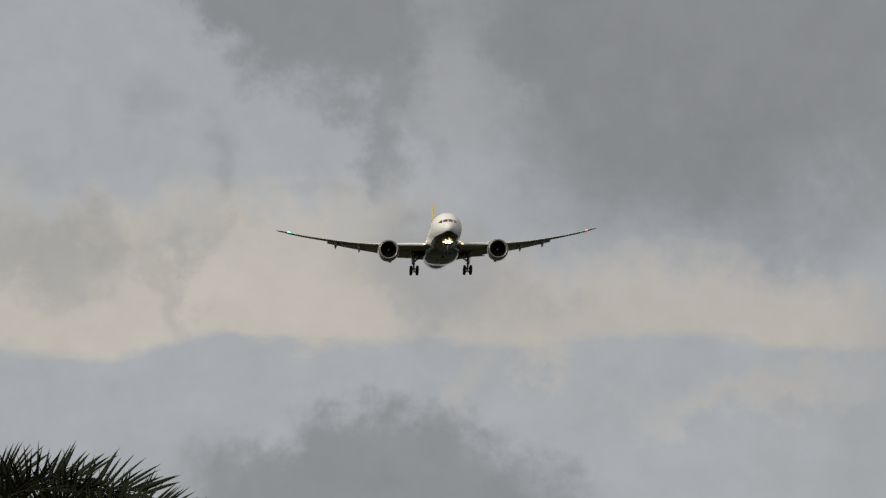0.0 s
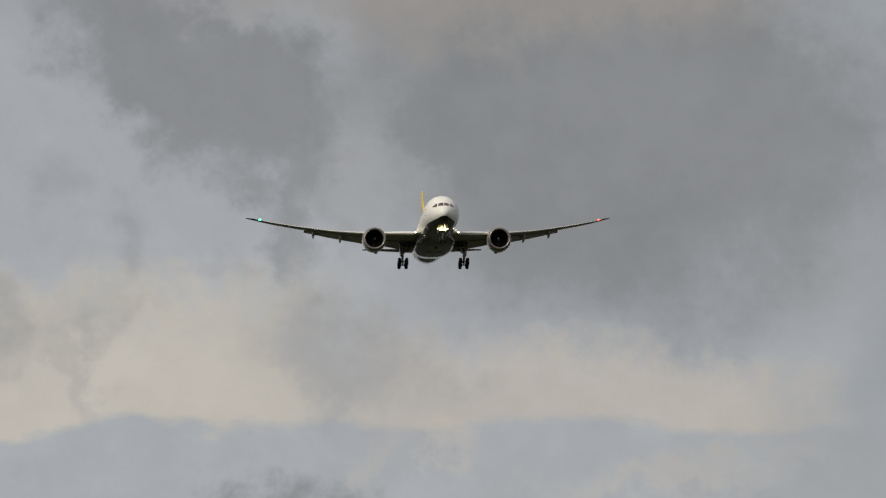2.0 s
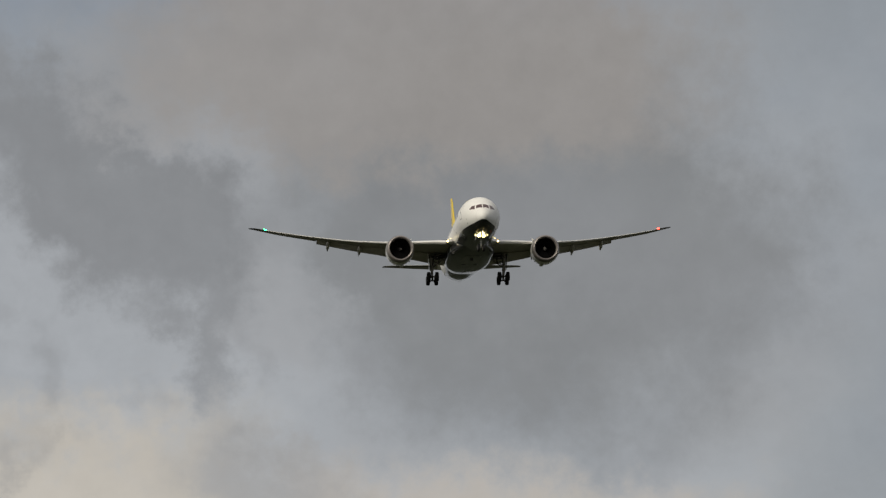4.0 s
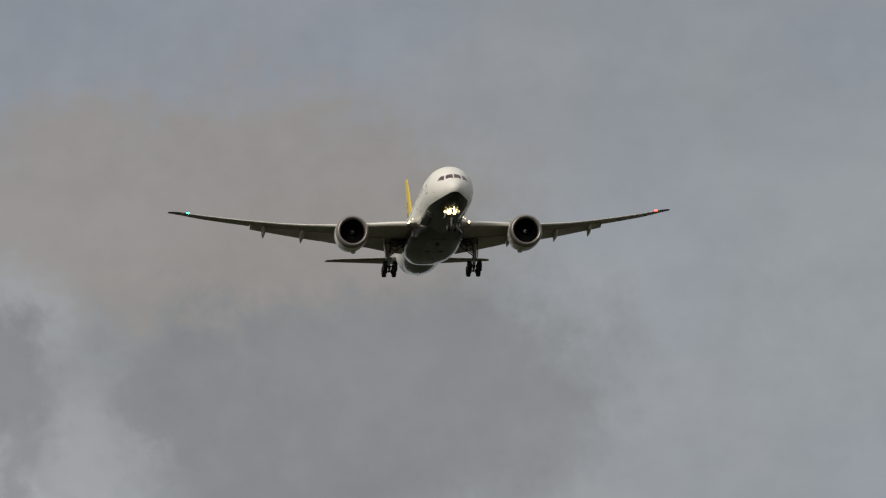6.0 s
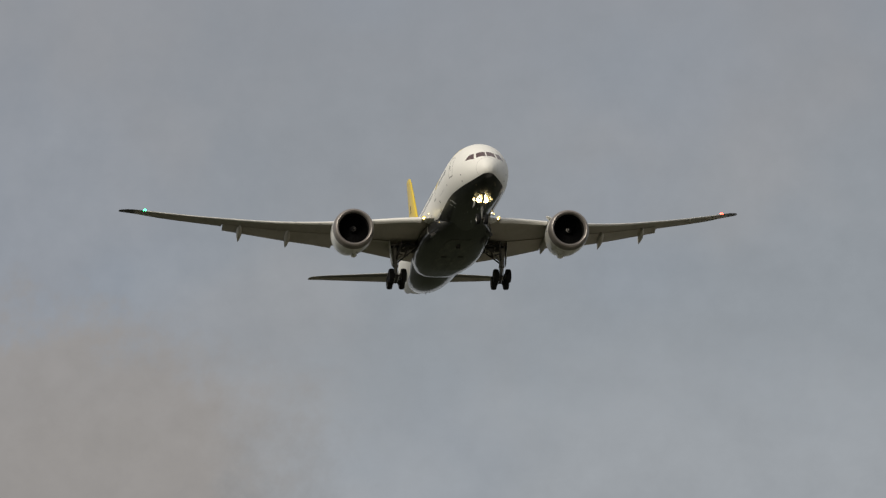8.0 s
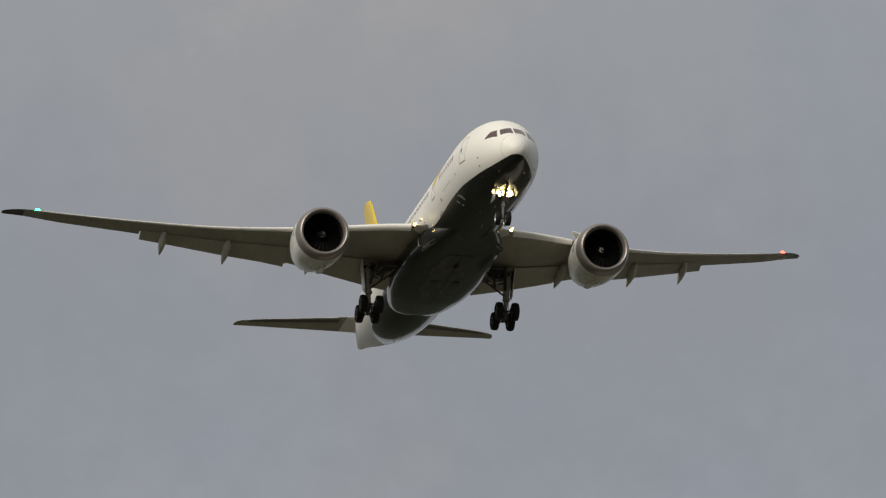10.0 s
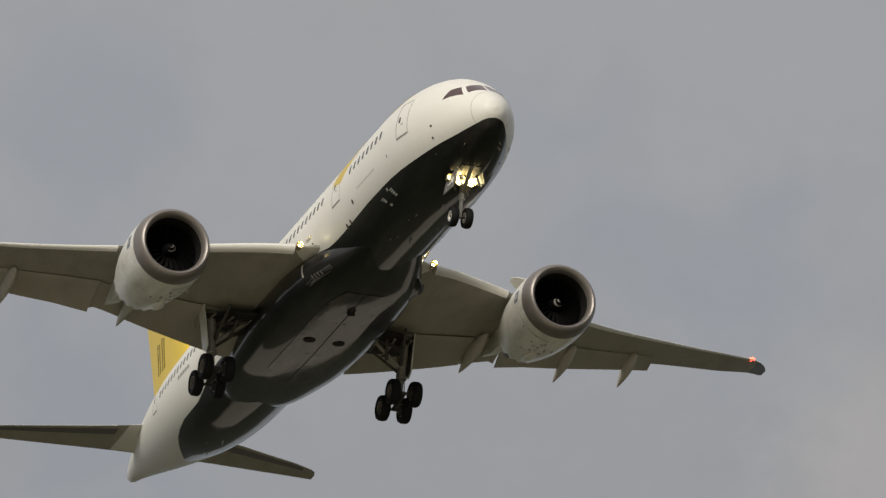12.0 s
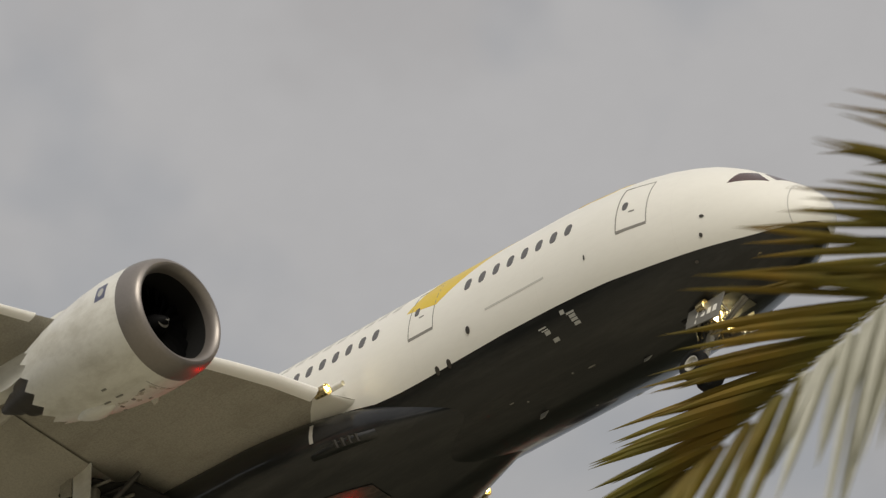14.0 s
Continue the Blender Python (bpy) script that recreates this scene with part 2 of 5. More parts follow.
# near-black liner and fan: the inlet's deep shade is put into their colour
INLET = material("inlet_liner_shade_dark", (0.012, 0.012, 0.012), 0.75, spec=0.2, grain=0.2, scale=8)
FAN = material("fan_blade_shade_black", (0.004, 0.004, 0.0045), 0.6, spec=0.08, grain=0.2, scale=8)
SOOT = material("hot_section_metal", (0.11, 0.10, 0.09), 0.45, metal=0.7, grain=0.3, scale=5)
STEEL = material("grey_gear_enamel", (0.29, 0.272, 0.235), 0.45, metal=0.2, grain=0.5, scale=9, stain=0.6, stain_scale=2.5)
DOOR = material("grey_gear_door_paint", (0.17, 0.165, 0.15), 0.45, grain=0.3, scale=9)
GREASE = material("dark_gear_metal", (0.07, 0.065, 0.06), 0.5, metal=0.4, grain=0.4, scale=9, bump=0.2)
TYRE = material("black_tyre_rubber", (0.008, 0.008, 0.008), 0.75, spec=0.25, grain=0.3, scale=14, bump=0.3)
RIM_DARK = material("dusty_wheel_rim", (0.16, 0.135, 0.10), 0.5, metal=0.3, grain=0.4, scale=12)
RIM = material("pale_wheel_rim", (0.55, 0.53, 0.48), 0.4, metal=0.3, grain=0.3, scale=12)
WELL = material("dark_wheel_well", (0.010, 0.009, 0.008), 0.7, grain=0.4, scale=6)
GLASS = material("dark_cabin_window", (0.095, 0.088, 0.085), 0.12, coat=0.5, grain=0.1, scale=10)
COCKPIT = material("dark_cockpit_glass", (0.075, 0.032, 0.028), 0.08, coat=0.6, grain=0.1, scale=3)
LINE = material("grey_panel_joint", (0.26, 0.25, 0.23), 0.6, grain=0.2, scale=8)
YELLOW = material("yellow_gloss_paint", (0.80, 0.57, 0.03), 0.36, coat=0.3, grain=0.06, scale=4, stain=0.12, stain_scale=0.6)
EMBLEM = material("brown_black_emblem_paint", (0.035, 0.025, 0.015), 0.45, grain=0.1, scale=6)
TITLE = material("grey_title_paint", (0.3, 0.3, 0.29), 0.4, grain=0.1, scale=6)
MARK = material("pale_stencil_paint", (0.5, 0.5, 0.48), 0.5, grain=0.3, scale=12)
BLUE = material("blue_badge_paint", (0.13, 0.14, 0.22), 0.4, grain=0.5, scale=9)
LAMP = material("landing_light_lens", (0.9, 0.88, 0.8), 0.1, emit=(1.0, 0.82, 0.34), power=14)
BULB = material("white_hot_bulb", (0.9, 0.88, 0.8), 0.1, emit=(1.0, 0.86, 0.5), power=240)
LAMP_SMALL = material("small_lamp_lens", (0.9, 0.88, 0.8), 0.1, emit=(1.0, 0.84, 0.42), power=2.5)
GRIME = material("brown_oil_grime", (0.64, 0.61, 0.54), 0.5, grain=0.8, scale=11, stain=1.0, stain_scale=7, stain_color=(0.22, 0.19, 0.14))
JOINT = material("fine_radome_joint", (0.42, 0.41, 0.39), 0.5, grain=0.2, scale=8)
FAINT = material("faint_panel_joint", (0.6, 0.59, 0.56), 0.5, grain=0.15, scale=8)
WING_BULB = material("hot_wing_lamp_bulb", (0.9, 0.88, 0.8), 0.1, emit=(1.0, 0.86, 0.5), power=220)
LAMP_SIDE = material("wing_light_lens", (0.9, 0.88, 0.8), 0.1, emit=(1.0, 0.72, 0.18), power=2.2)
GREEN_LAMP = material("green_lens", (0.1, 0.6, 0.3), 0.1, emit=(0.015, 1.0, 0.28), power=18)
RED_LAMP = material("red_lens", (0.7, 0.1, 0.05), 0.1, emit=(1.0, 0.03, 0.015), power=18)
BEACON = material("red_beacon_flash", (0.7, 0.05, 0.02), 0.2, emit=(1.0, 0.0005, 0.00003), power=2600)
CHROME = material("bright_lamp_housing", (0.62, 0.5, 0.28), 0.25, metal=0.9, grain=0.1, scale=10)
LEAF = material("palm_leaflet_green", (0.10, 0.084, 0.008), 0.6, spec=0.25, grain=0.5, scale=14, stain=0.7, stain_scale=3.0, stain_color=(0.20, 0.095, 0.004))
# leaf green taken down to near black: the backlit shade is in the colour
LEAF_FAR = material("palm_leaflet_green_shade_darkened", (0.010, 0.014, 0.004), 0.6, spec=0.2, grain=0.35, scale=6, stain=0.4, stain_scale=2.0, stain_color=(0.032, 0.028, 0.007))
RACHIS = material("palm_rachis", (0.10, 0.085, 0.022), 0.6, grain=0.3, scale=10)
# paler leaf colour with the sky's sheen painted in, for one row of leaflets
LEAF_SHEEN = material("palm_leaflet_painted_sky_sheen", (0.26, 0.26, 0.20), 0.4, grain=0.4, scale=14, stain=0.5, stain_scale=3.0, stain_color=(0.2, 0.2, 0.12))
BARK = material("palm_bark", (0.16, 0.13, 0.10), 0.8, grain=0.5, scale=6, stain=0.4, stain_scale=2, bump=0.6)
GRASS = material("dry_mown_grass", (0.45, 0.415, 0.31), 0.95, spec=0.05, grain=0.4, scale=0.8, stain=0.4, stain_scale=0.02, stain_color=(0.34, 0.30, 0.21), bump=0.5)


def scrub_beyond(m, near, far, tone):
    """Lets the dry grass give way to dark green scrub with distance from the origin, along a ragged edge."""
    nt = m.node_tree
    b = nt.nodes["Principled BSDF"]
    was = b.inputs["Base Color"].links[0].from_socket
    tc = nt.nodes.new("ShaderNodeTexCoord")
    dist = nt.nodes.new("ShaderNodeVectorMath")
    dist.operation = "LENGTH"
    nt.links.new(tc.outputs["Object"], dist.inputs[0])
    n = nt.nodes.new("ShaderNodeTexNoise")
    n.inputs["Scale"].default_value, n.inputs["Detail"].default_value = 0.012, 6
    nt.links.new(tc.outputs["Object"], n.inputs["Vector"])
    add = nt.nodes.new("ShaderNodeMath")
    add.operation = "MULTIPLY_ADD"
    nt.links.new(n.outputs[0], add.inputs[0])
    add.inputs[1].default_value = 240
    nt.links.new(dist.outputs["Value"], add.inputs[2])
    r = nt.nodes.new("ShaderNodeMapRange")
    nt.links.new(add.outputs[0], r.inputs[0])
    r.inputs[1].default_value, r.inputs[2].default_value = near + 120, far + 120
    x = nt.nodes.new("ShaderNodeMix")
    x.data_type = "RGBA"
    nt.links.new(r.outputs[0], x.inputs[0])
    nt.links.new(was, x.inputs[6])
    x.inputs[7].default_value = (*tone, 1)
    nt.links.new(x.outputs[2], b.inputs["Base Color"])


scrub_beyond(GRASS, 190, 310, (0.028, 0.032, 0.019))


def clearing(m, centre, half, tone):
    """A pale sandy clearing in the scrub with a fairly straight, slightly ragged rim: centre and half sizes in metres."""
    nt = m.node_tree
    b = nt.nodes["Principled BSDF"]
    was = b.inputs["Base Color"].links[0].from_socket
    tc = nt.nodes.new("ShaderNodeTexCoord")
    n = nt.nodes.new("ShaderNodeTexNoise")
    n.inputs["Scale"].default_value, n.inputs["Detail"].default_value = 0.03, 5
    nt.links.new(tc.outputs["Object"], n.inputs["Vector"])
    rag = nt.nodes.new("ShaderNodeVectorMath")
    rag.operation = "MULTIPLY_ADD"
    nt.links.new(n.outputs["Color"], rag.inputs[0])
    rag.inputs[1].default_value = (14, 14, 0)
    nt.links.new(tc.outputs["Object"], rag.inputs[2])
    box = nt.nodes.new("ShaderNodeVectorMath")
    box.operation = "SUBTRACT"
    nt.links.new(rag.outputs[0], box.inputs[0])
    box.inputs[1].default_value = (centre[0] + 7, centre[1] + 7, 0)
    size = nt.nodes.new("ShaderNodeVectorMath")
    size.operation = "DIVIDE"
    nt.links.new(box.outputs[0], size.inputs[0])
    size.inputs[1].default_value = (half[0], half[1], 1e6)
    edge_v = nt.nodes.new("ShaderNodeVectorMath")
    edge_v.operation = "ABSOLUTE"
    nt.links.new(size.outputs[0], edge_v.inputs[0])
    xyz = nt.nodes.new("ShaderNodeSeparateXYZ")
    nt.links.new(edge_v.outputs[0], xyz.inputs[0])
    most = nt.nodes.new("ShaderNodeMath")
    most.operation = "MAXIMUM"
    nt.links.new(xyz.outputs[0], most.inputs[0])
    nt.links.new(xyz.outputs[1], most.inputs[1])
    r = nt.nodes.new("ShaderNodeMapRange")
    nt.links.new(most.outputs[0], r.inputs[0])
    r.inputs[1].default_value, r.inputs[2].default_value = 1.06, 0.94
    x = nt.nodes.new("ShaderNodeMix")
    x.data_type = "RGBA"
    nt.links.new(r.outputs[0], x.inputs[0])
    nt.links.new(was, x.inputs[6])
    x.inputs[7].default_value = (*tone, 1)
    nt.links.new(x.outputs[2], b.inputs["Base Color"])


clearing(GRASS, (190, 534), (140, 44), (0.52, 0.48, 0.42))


# ---- building helpers ----
def part(name, bm, mats, parent, label="", smooth=True):
    """Links a bmesh as one mesh object under a thing or a part."""
    me = bpy.data.meshes.new(name)
    bm.normal_update()
    bm.to_mesh(me)
    bm.free()
    for m in mats if isinstance(mats, (list, tuple)) else [mats]:
        me.materials.append(m)
    if smooth:
        me.shade_smooth()
        me.set_sharp_from_angle(angle=radians(38))
    ob = new(name, me)
    ob.parent = parent
    if label:
        ob["label"] = label
    return ob


def skin(bm, rings, closed=True, caps=True, slot=None):
    """Quads between successive rings of points; slot(i, j) gives a face's material."""
    vs = [[bm.verts.new(p) for p in r] for r in rings]
    n = len(vs[0])
    for i in range(len(vs) - 1):
        for j in range(n if closed else n - 1):
            k = (j + 1) % n
            f = bm.faces.new((vs[i][j], vs[i][k], vs[i + 1][k], vs[i + 1][j]))
            if slot:
                f.material_index = slot(i, j)
    if caps and closed:
        bm.faces.new(vs[0][::-1])
        bm.faces.new(vs[-1])
    bmesh.ops.recalc_face_normals(bm, faces=bm.faces)
    return bm


def tube(bm, a, b, r0, r1=None, n=12):
    """A round bar from a to b, with a small chamfer at both ends."""
    a, b = Vector(a), Vector(b)
    r1 = r0 if r1 is None else r1
    ax = (b - a).normalized()
    u = ax.orthogonal().normalized()
    v = ax.cross(u)
    ch = min(r0, r1) * 0.25
    rings = []
    for p, r in ((a, r0 * 0.75), (a + ax * ch, r0), (b - ax * ch, r1), (b, r1 * 0.75)):
        rings.append([p + (u * math.cos(2 * math.pi * k / n) + v * math.sin(2 * math.pi * k / n)) * r for k in range(n)])
    skin(bm, rings)
    return bm


def slab(bm, corners, thick):
    """A panel with slightly rounded rim from its four or more corners, thick along its normal."""
    c = [Vector(p) for p in corners]
    nrm = (c[1] - c[0]).cross(c[2] - c[1]).normalized()
    mid_pt = sum(c, Vector()) / len(c)
    e = min(thick * 0.3, 0.01)
    rings = []
    for off, ins in ((-0.5, e), (-0.5 + e / thick, 0), (0.5 - e / thick, 0), (0.5, e)):
        rings.append([p + (mid_pt - p).normalized() * ins + nrm * off * thick for p in c])
    skin(bm, rings)
    return bm


def lathe(bm, profile, centre, n=40, slot=None, closed=False):
    """Turns (aft, radius) about an axis along x through centre."""
    rings = [[Vector((centre[0] - s, centre[1] + r * math.sin(2 * math.pi * k / n), centre[2] + r * math.cos(2 * math.pi * k / n))) for k in range(n)] for s, r in profile]
    if closed:
        rings.append(rings[0])
    skin(bm, rings, caps=False, slot=slot)
    bmesh.ops.remove_doubles(bm, verts=bm.verts, dist=1e-5)
    bmesh.ops.recalc_face_normals(bm, faces=bm.faces)
    return bm


def curve_at(table, x):
    """Monotone cubic through the rows (x, values...)."""
    xs = [r[0] for r in table]
    i = max(0, min(len(xs) - 2, int(np.searchsorted(xs, x, side="right")) - 1))
    out = []
    for c in range(1, len(table[0])):
        def slope(k):
            if k <= 0 or k >= len(xs) - 1:
                k0 = 0 if k <= 0 else len(xs) - 2
                return (table[k0 + 1][c] - table[k0][c]) / (xs[k0 + 1] - xs[k0])
            a = (table[k][c] - table[k - 1][c]) / (xs[k] - xs[k - 1])
            b = (table[k + 1][c] - table[k][c]) / (xs[k + 1] - xs[k])
            return 0 if a * b <= 0 else 2 * a * b / (a + b)
        h = xs[i + 1] - xs[i]
        u = (x - xs[i]) / h
        out.append((2 * u**3 - 3 * u**2 + 1) * table[i][c] + (u**3 - 2 * u**2 + u) * h * slope(i) + (3 * u**2 - 2 * u**3) * table[i + 1][c] + (u**3 - u**2) * h * slope(i + 1))
    return out


# ---- ground ----
bm = bmesh.new()
radii = [0, 8, 20, 45, 90, 180, 350, 700, 1400, 2600, 4200]
centre_v = bm.verts.new((0, 0, 0))
rings = [[bm.verts.new((r * math.cos(2 * math.pi * k / 48), r * math.sin(2 * math.pi * k / 48), 0)) for k in range(48)] for r in radii[1:]]
for k in range(48):
    bm.faces.new((centre_v, rings[0][k], rings[0][(k + 1) % 48]))
    for a, b in zip(rings, rings[1:]):
        bm.faces.new((a[k], b[k], b[(k + 1) % 48], a[(k + 1) % 48]))
ground = part("ground", bm, GRASS, None, smooth=False)
tagged(ground, "dry mown grass field under an overcast sky", "ground", kind="structure")


# ---- the airliner: x forward, y to port, z up, origin ahead of the nose on the fuselage axis; s is metres aft ----
airliner = new("airliner")
airliner.empty_display_size = 2
tagged(airliner, "white twin-engine airliner with charcoal belly and yellow fin", "airplane")

# metres aft, half width, top, bottom
BODY = [(1.02, .02, -1.12, -1.16), (1.12, .38, -.75, -1.50), (1.36, .66, -.45, -1.77), (1.69, .92, -.12, -2.0), (2.2, 1.23, .28, -2.2),
        (2.9, 1.60, .82, -2.44), (3.8, 1.98, 1.44, -2.67), (4.75, 2.29, 1.94, -2.84), (6.1, 2.60, 2.37, -3.0), (7.8, 2.80, 2.67, -3.11)]
BODY += [(10, 2.88, 2.80, -3.14), (14, 2.885, 2.80, -3.14), (34, 2.885, 2.80, -3.14), (38, 2.86, 2.80, -3.08), (42, 2.68, 2.78, -2.72),
         (46, 2.22, 2.67, -1.92), (50, 1.55, 2.38, -.95), (53, .95, 1.98, -.15), (55, .5, 1.58, .33), (55.9, .26, 1.28, .53), (56.1, .05, .98, .88)]
# where white ends and charcoal begins: metres aft, degrees from the top
EDGE = [(15, 125), (17, 125), (18.5, 120), (22, 113), (34, 116), (38, 129), (40.7, 131), (43, 141), (45.1, 162), (46.1, 174), (46.5, 180), (56.2, 180)]
# the same edge ahead of the wing, as metres aft and height
EDGE_FORE = [(1.0, -1.61), (1.3, -1.64), (1.8, -1.75), (3.45, -1.90), (5.8, -1.92), (8.6, -1.83), (11.8, -1.80), (14, -1.84), (15, -1.87)]


def edge(s):
    """Degrees from the top at which the white paint ends."""
    if s >= 15:
        return curve_at(EDGE, s)[0]
    w, top, bot = curve_at(BODY, s)
    z = curve_at(EDGE_FORE, s)[0]
    return 180.0 if z <= bot else math.degrees(math.acos((z - (top + bot) / 2) / ((top - bot) / 2)))


def body(s, phi, off=0.0):
    """A point of the fuselage skin: phi degrees from the top, positive to port; off metres proud of it."""
    w, top, bot = curve_at(BODY, s)
    c, h = (top + bot) / 2, (top - bot) / 2
    a = radians(phi)
    return Vector((-s, (w + off) * math.sin(a), c + (h + off) * math.cos(a)))


def body_height(s, z, side):
    """The angle at which the skin stands at height z."""
    w, top, bot = curve_at(BODY, s)
    return side * math.degrees(math.acos(max(-1, min(1, (z - (top + bot) / 2) / ((top - bot) / 2)))))


def patch(bm, outline, off=0.006, steps=None, thick=0.012):
    """A thin plate that lies on the fuselage: corner (s, phi) rows of two opposite edges, each split finely."""
    a0, a1, b0, b1 = outline
    ns, nph = steps or (max(2, int(abs(a1[0] - a0[0]) / 0.25) + 1), max(2, int(abs(b0[1] - a0[1]) / 5) + 1))
    grid = []
    for i in range(ns + 1):
        u = i / ns
        lo = (a0[0] + (a1[0] - a0[0]) * u, a0[1] + (a1[1] - a0[1]) * u)
        hi = (b0[0] + (b1[0] - b0[0]) * u, b0[1] + (b1[1] - b0[1]) * u)
        grid.append([(lo[0] + (hi[0] - lo[0]) * j / nph, lo[1] + (hi[1] - lo[1]) * j / nph) for j in range(nph + 1)])
    up = [[bm.verts.new(body(*p, off)) for p in r] for r in grid]
    dn = [[bm.verts.new(body(*p, off - thick)) for p in r] for r in grid]
    for i in range(ns):
        for j in range(nph):
            bm.faces.new((up[i][j], up[i + 1][j], up[i + 1][j + 1], up[i][j + 1]))
    for i in range(ns):
        for j in (0, nph):
            bm.faces.new((up[i][j], up[i + 1][j], dn[i + 1][j], dn[i][j]))
    for j in range(nph):
        for i in (0, ns):
            bm.faces.new((up[i][j], up[i][j + 1], dn[i][j + 1], dn[i][j]))
    bmesh.ops.recalc_face_normals(bm, faces=bm.faces)
    return bm


def oval(bm, s, phi, ls, lz, off=0.006, power=2.8, n=20):
    """A rounded plate on the fuselage, ls along it and lz round it."""
    w, top, bot = curve_at(BODY, s)
    dphi = math.degrees(lz / 2 / ((top - bot) / 2))
    rim = []
    for k in range(n):
        a = 2 * math.pi * k / n
        c, q = math.cos(a), math.sin(a)
        rim.append((s + ls / 2 * math.copysign(abs(c) ** (2 / power), c), phi + dphi * math.copysign(abs(q) ** (2 / power), q)))
    top_v = [bm.verts.new(body(*p, off)) for p in rim]
    low_v = [bm.verts.new(body(*p, off - 0.015)) for p in rim]
    mid_v = bm.verts.new(body(s, phi, off))
    for k in range(n):
        j = (k + 1) % n
        bm.faces.new((mid_v, top_v[k], top_v[j]))
        bm.faces.new((top_v[k], low_v[k], low_v[j], top_v[j]))
    bmesh.ops.recalc_face_normals(bm, faces=bm.faces)
    return bm


def fuselage():
    stations = [1.02, 1.03, 1.05, 1.08, 1.12, 1.16, 1.2, 1.24, 1.27, 1.3, 1.34, 1.39, 1.45, 1.53, 1.63, 1.75, 1.9, 2.1, 2.4, 2.75, 3.2, 3.65, 4.1, 4.6, 5.2, 6, 6.8, 7.8, 8.8, 10, 12, 14, 15.5, 16.5, 17.5, 18.5, 20, 22, 25, 28, 31, 34,
                36, 38, 39.3, 40.7, 42, 43, 44, 44.6, 45.1, 45.6, 46.1, 46.4, 46.5, 48, 50, 51.5, 53, 54, 55, 55.5, 55.9, 56.05, 56.1]
    up, low = 22, 12
    rings = []
    for s in stations:
        e = edge(s)
        angles = [-e + 2 * e * k / (2 * up) for k in range(2 * up)] + [e + (360 - 2 * e) * k / (2 * low) for k in range(2 * low)]
        rings.append([body(s, a) for a in angles])
    bm = bmesh.new()
    skin(bm, rings, slot=lambda i, j: 0 if j < 2 * up else 1)
    bmesh.ops.remove_doubles(bm, verts=bm.verts, dist=0.002)
    bmesh.ops.dissolve_degenerate(bm, dist=0.001, edges=bm.edges)
    bmesh.ops.recalc_face_normals(bm, faces=bm.faces)
    return part("fuselage", bm, [WHITE, BELLY], airliner, "white upper body over a charcoal belly")


hull = fuselage()


KEEL = [(13.6, 1.2, -2.5, .42), (15.2, 1.66, -2.45, .58), (16.4, 2.06, -2.38, .76), (17.6, 2.46, -2.3, .95), (18.8, 2.80, -2.25, 1.1), (20.5, 3.08, -2.18, 1.24), (23, 3.25, -2.1, 1.36), (27, 3.28, -2.1, 1.40), (30, 3.1, -2.1, 1.35), (32.5, 2.7, -2.1, 1.2), (34.5, 2.2, -2.1, 1.02), (35.8, 1.6, -2.1, .75)]


def keel(s, deg, off=0.0):
    """A point of the belly fairing: deg from its top, positive to port."""
    w, c, h = curve_at(KEEL, s)
    q, p = math.sin(radians(deg)), math.cos(radians(deg))
    return Vector((-s, (w + off) * math.copysign(abs(q) ** 0.72, q), c + (h + off) * math.copysign(abs(p) ** 0.8, p)))


def keel_bottom(s, y, off=0.0):
    w, c, h = curve_at(KEEL, s)
    q = (abs(y) / w) ** (1 / 0.72)
    return Vector((-s, y, c - (h + off) * (1 - q * q) ** 0.4))


def belly_fairing():
    """The fairing; ahead of the wing the white paint reaches down over its shoulder to a rising line."""
    up, low = 20, 44
    rings = []
    for k in range(60):
        s = 13.6 + 22.2 * k / 59
        w, c, h = curve_at(KEEL, s)
        line = -1.93 + 0.10 * (s - 14.8)
        share = max(0.0, min(1.0, (line - c) / h))
        e = max(1.0, math.degrees(math.acos(share ** 1.25)))
        angles = [-e + 2 * e * q / up for q in range(up)] + [e + (360 - 2 * e) * q / low for q in range(low)]
        rings.append([keel(s, a) for a in angles])
    bm = bmesh.new()
    skin(bm, rings, slot=lambda i, j: 0 if j < up and i < 18 else 1)
    return part("belly_fairing", bm, [WHITE, BELLY], airliner, "black wing-to-body fairing with a white shoulder")


keel_shell = belly_fairing()


# ---- wings ----
# span station: leading edge aft, trailing edge aft, height, thickness share
PLAN = [(1.5, 17.5, 30.7, -1.5, .13), (3.4, 18.75, 30.5, -1.38, .13), (4.5, 19.2, 30.35, -1.28, .125), (8, 21.3, 29.85, -.94, .12), (10.5, 23.0, 29.5, -.65, .115), (15.4, 26.35, 30.75, .15, .11),
        (21.5, 30.45, 33.2, 1.58, .105), (26.3, 33.85, 35.95, 2.93, .10), (28.2, 35.55, 37.2, 3.6, .09), (29.2, 36.8, 38.1, 4.0, .085), (29.8, 37.8, 38.75, 4.24, .08), (30.06, 38.4, 38.95, 4.35, .06)]


def foil(u):
    """Half thickness of the wing section at share u of the chord, 1 at its thickest."""
    return 2.6 * (0.2969 * math.sqrt(max(u, 0)) - 0.126 * u - 0.3516 * u * u + 0.2843 * u**3 - 0.1036 * u**4) / 0.26


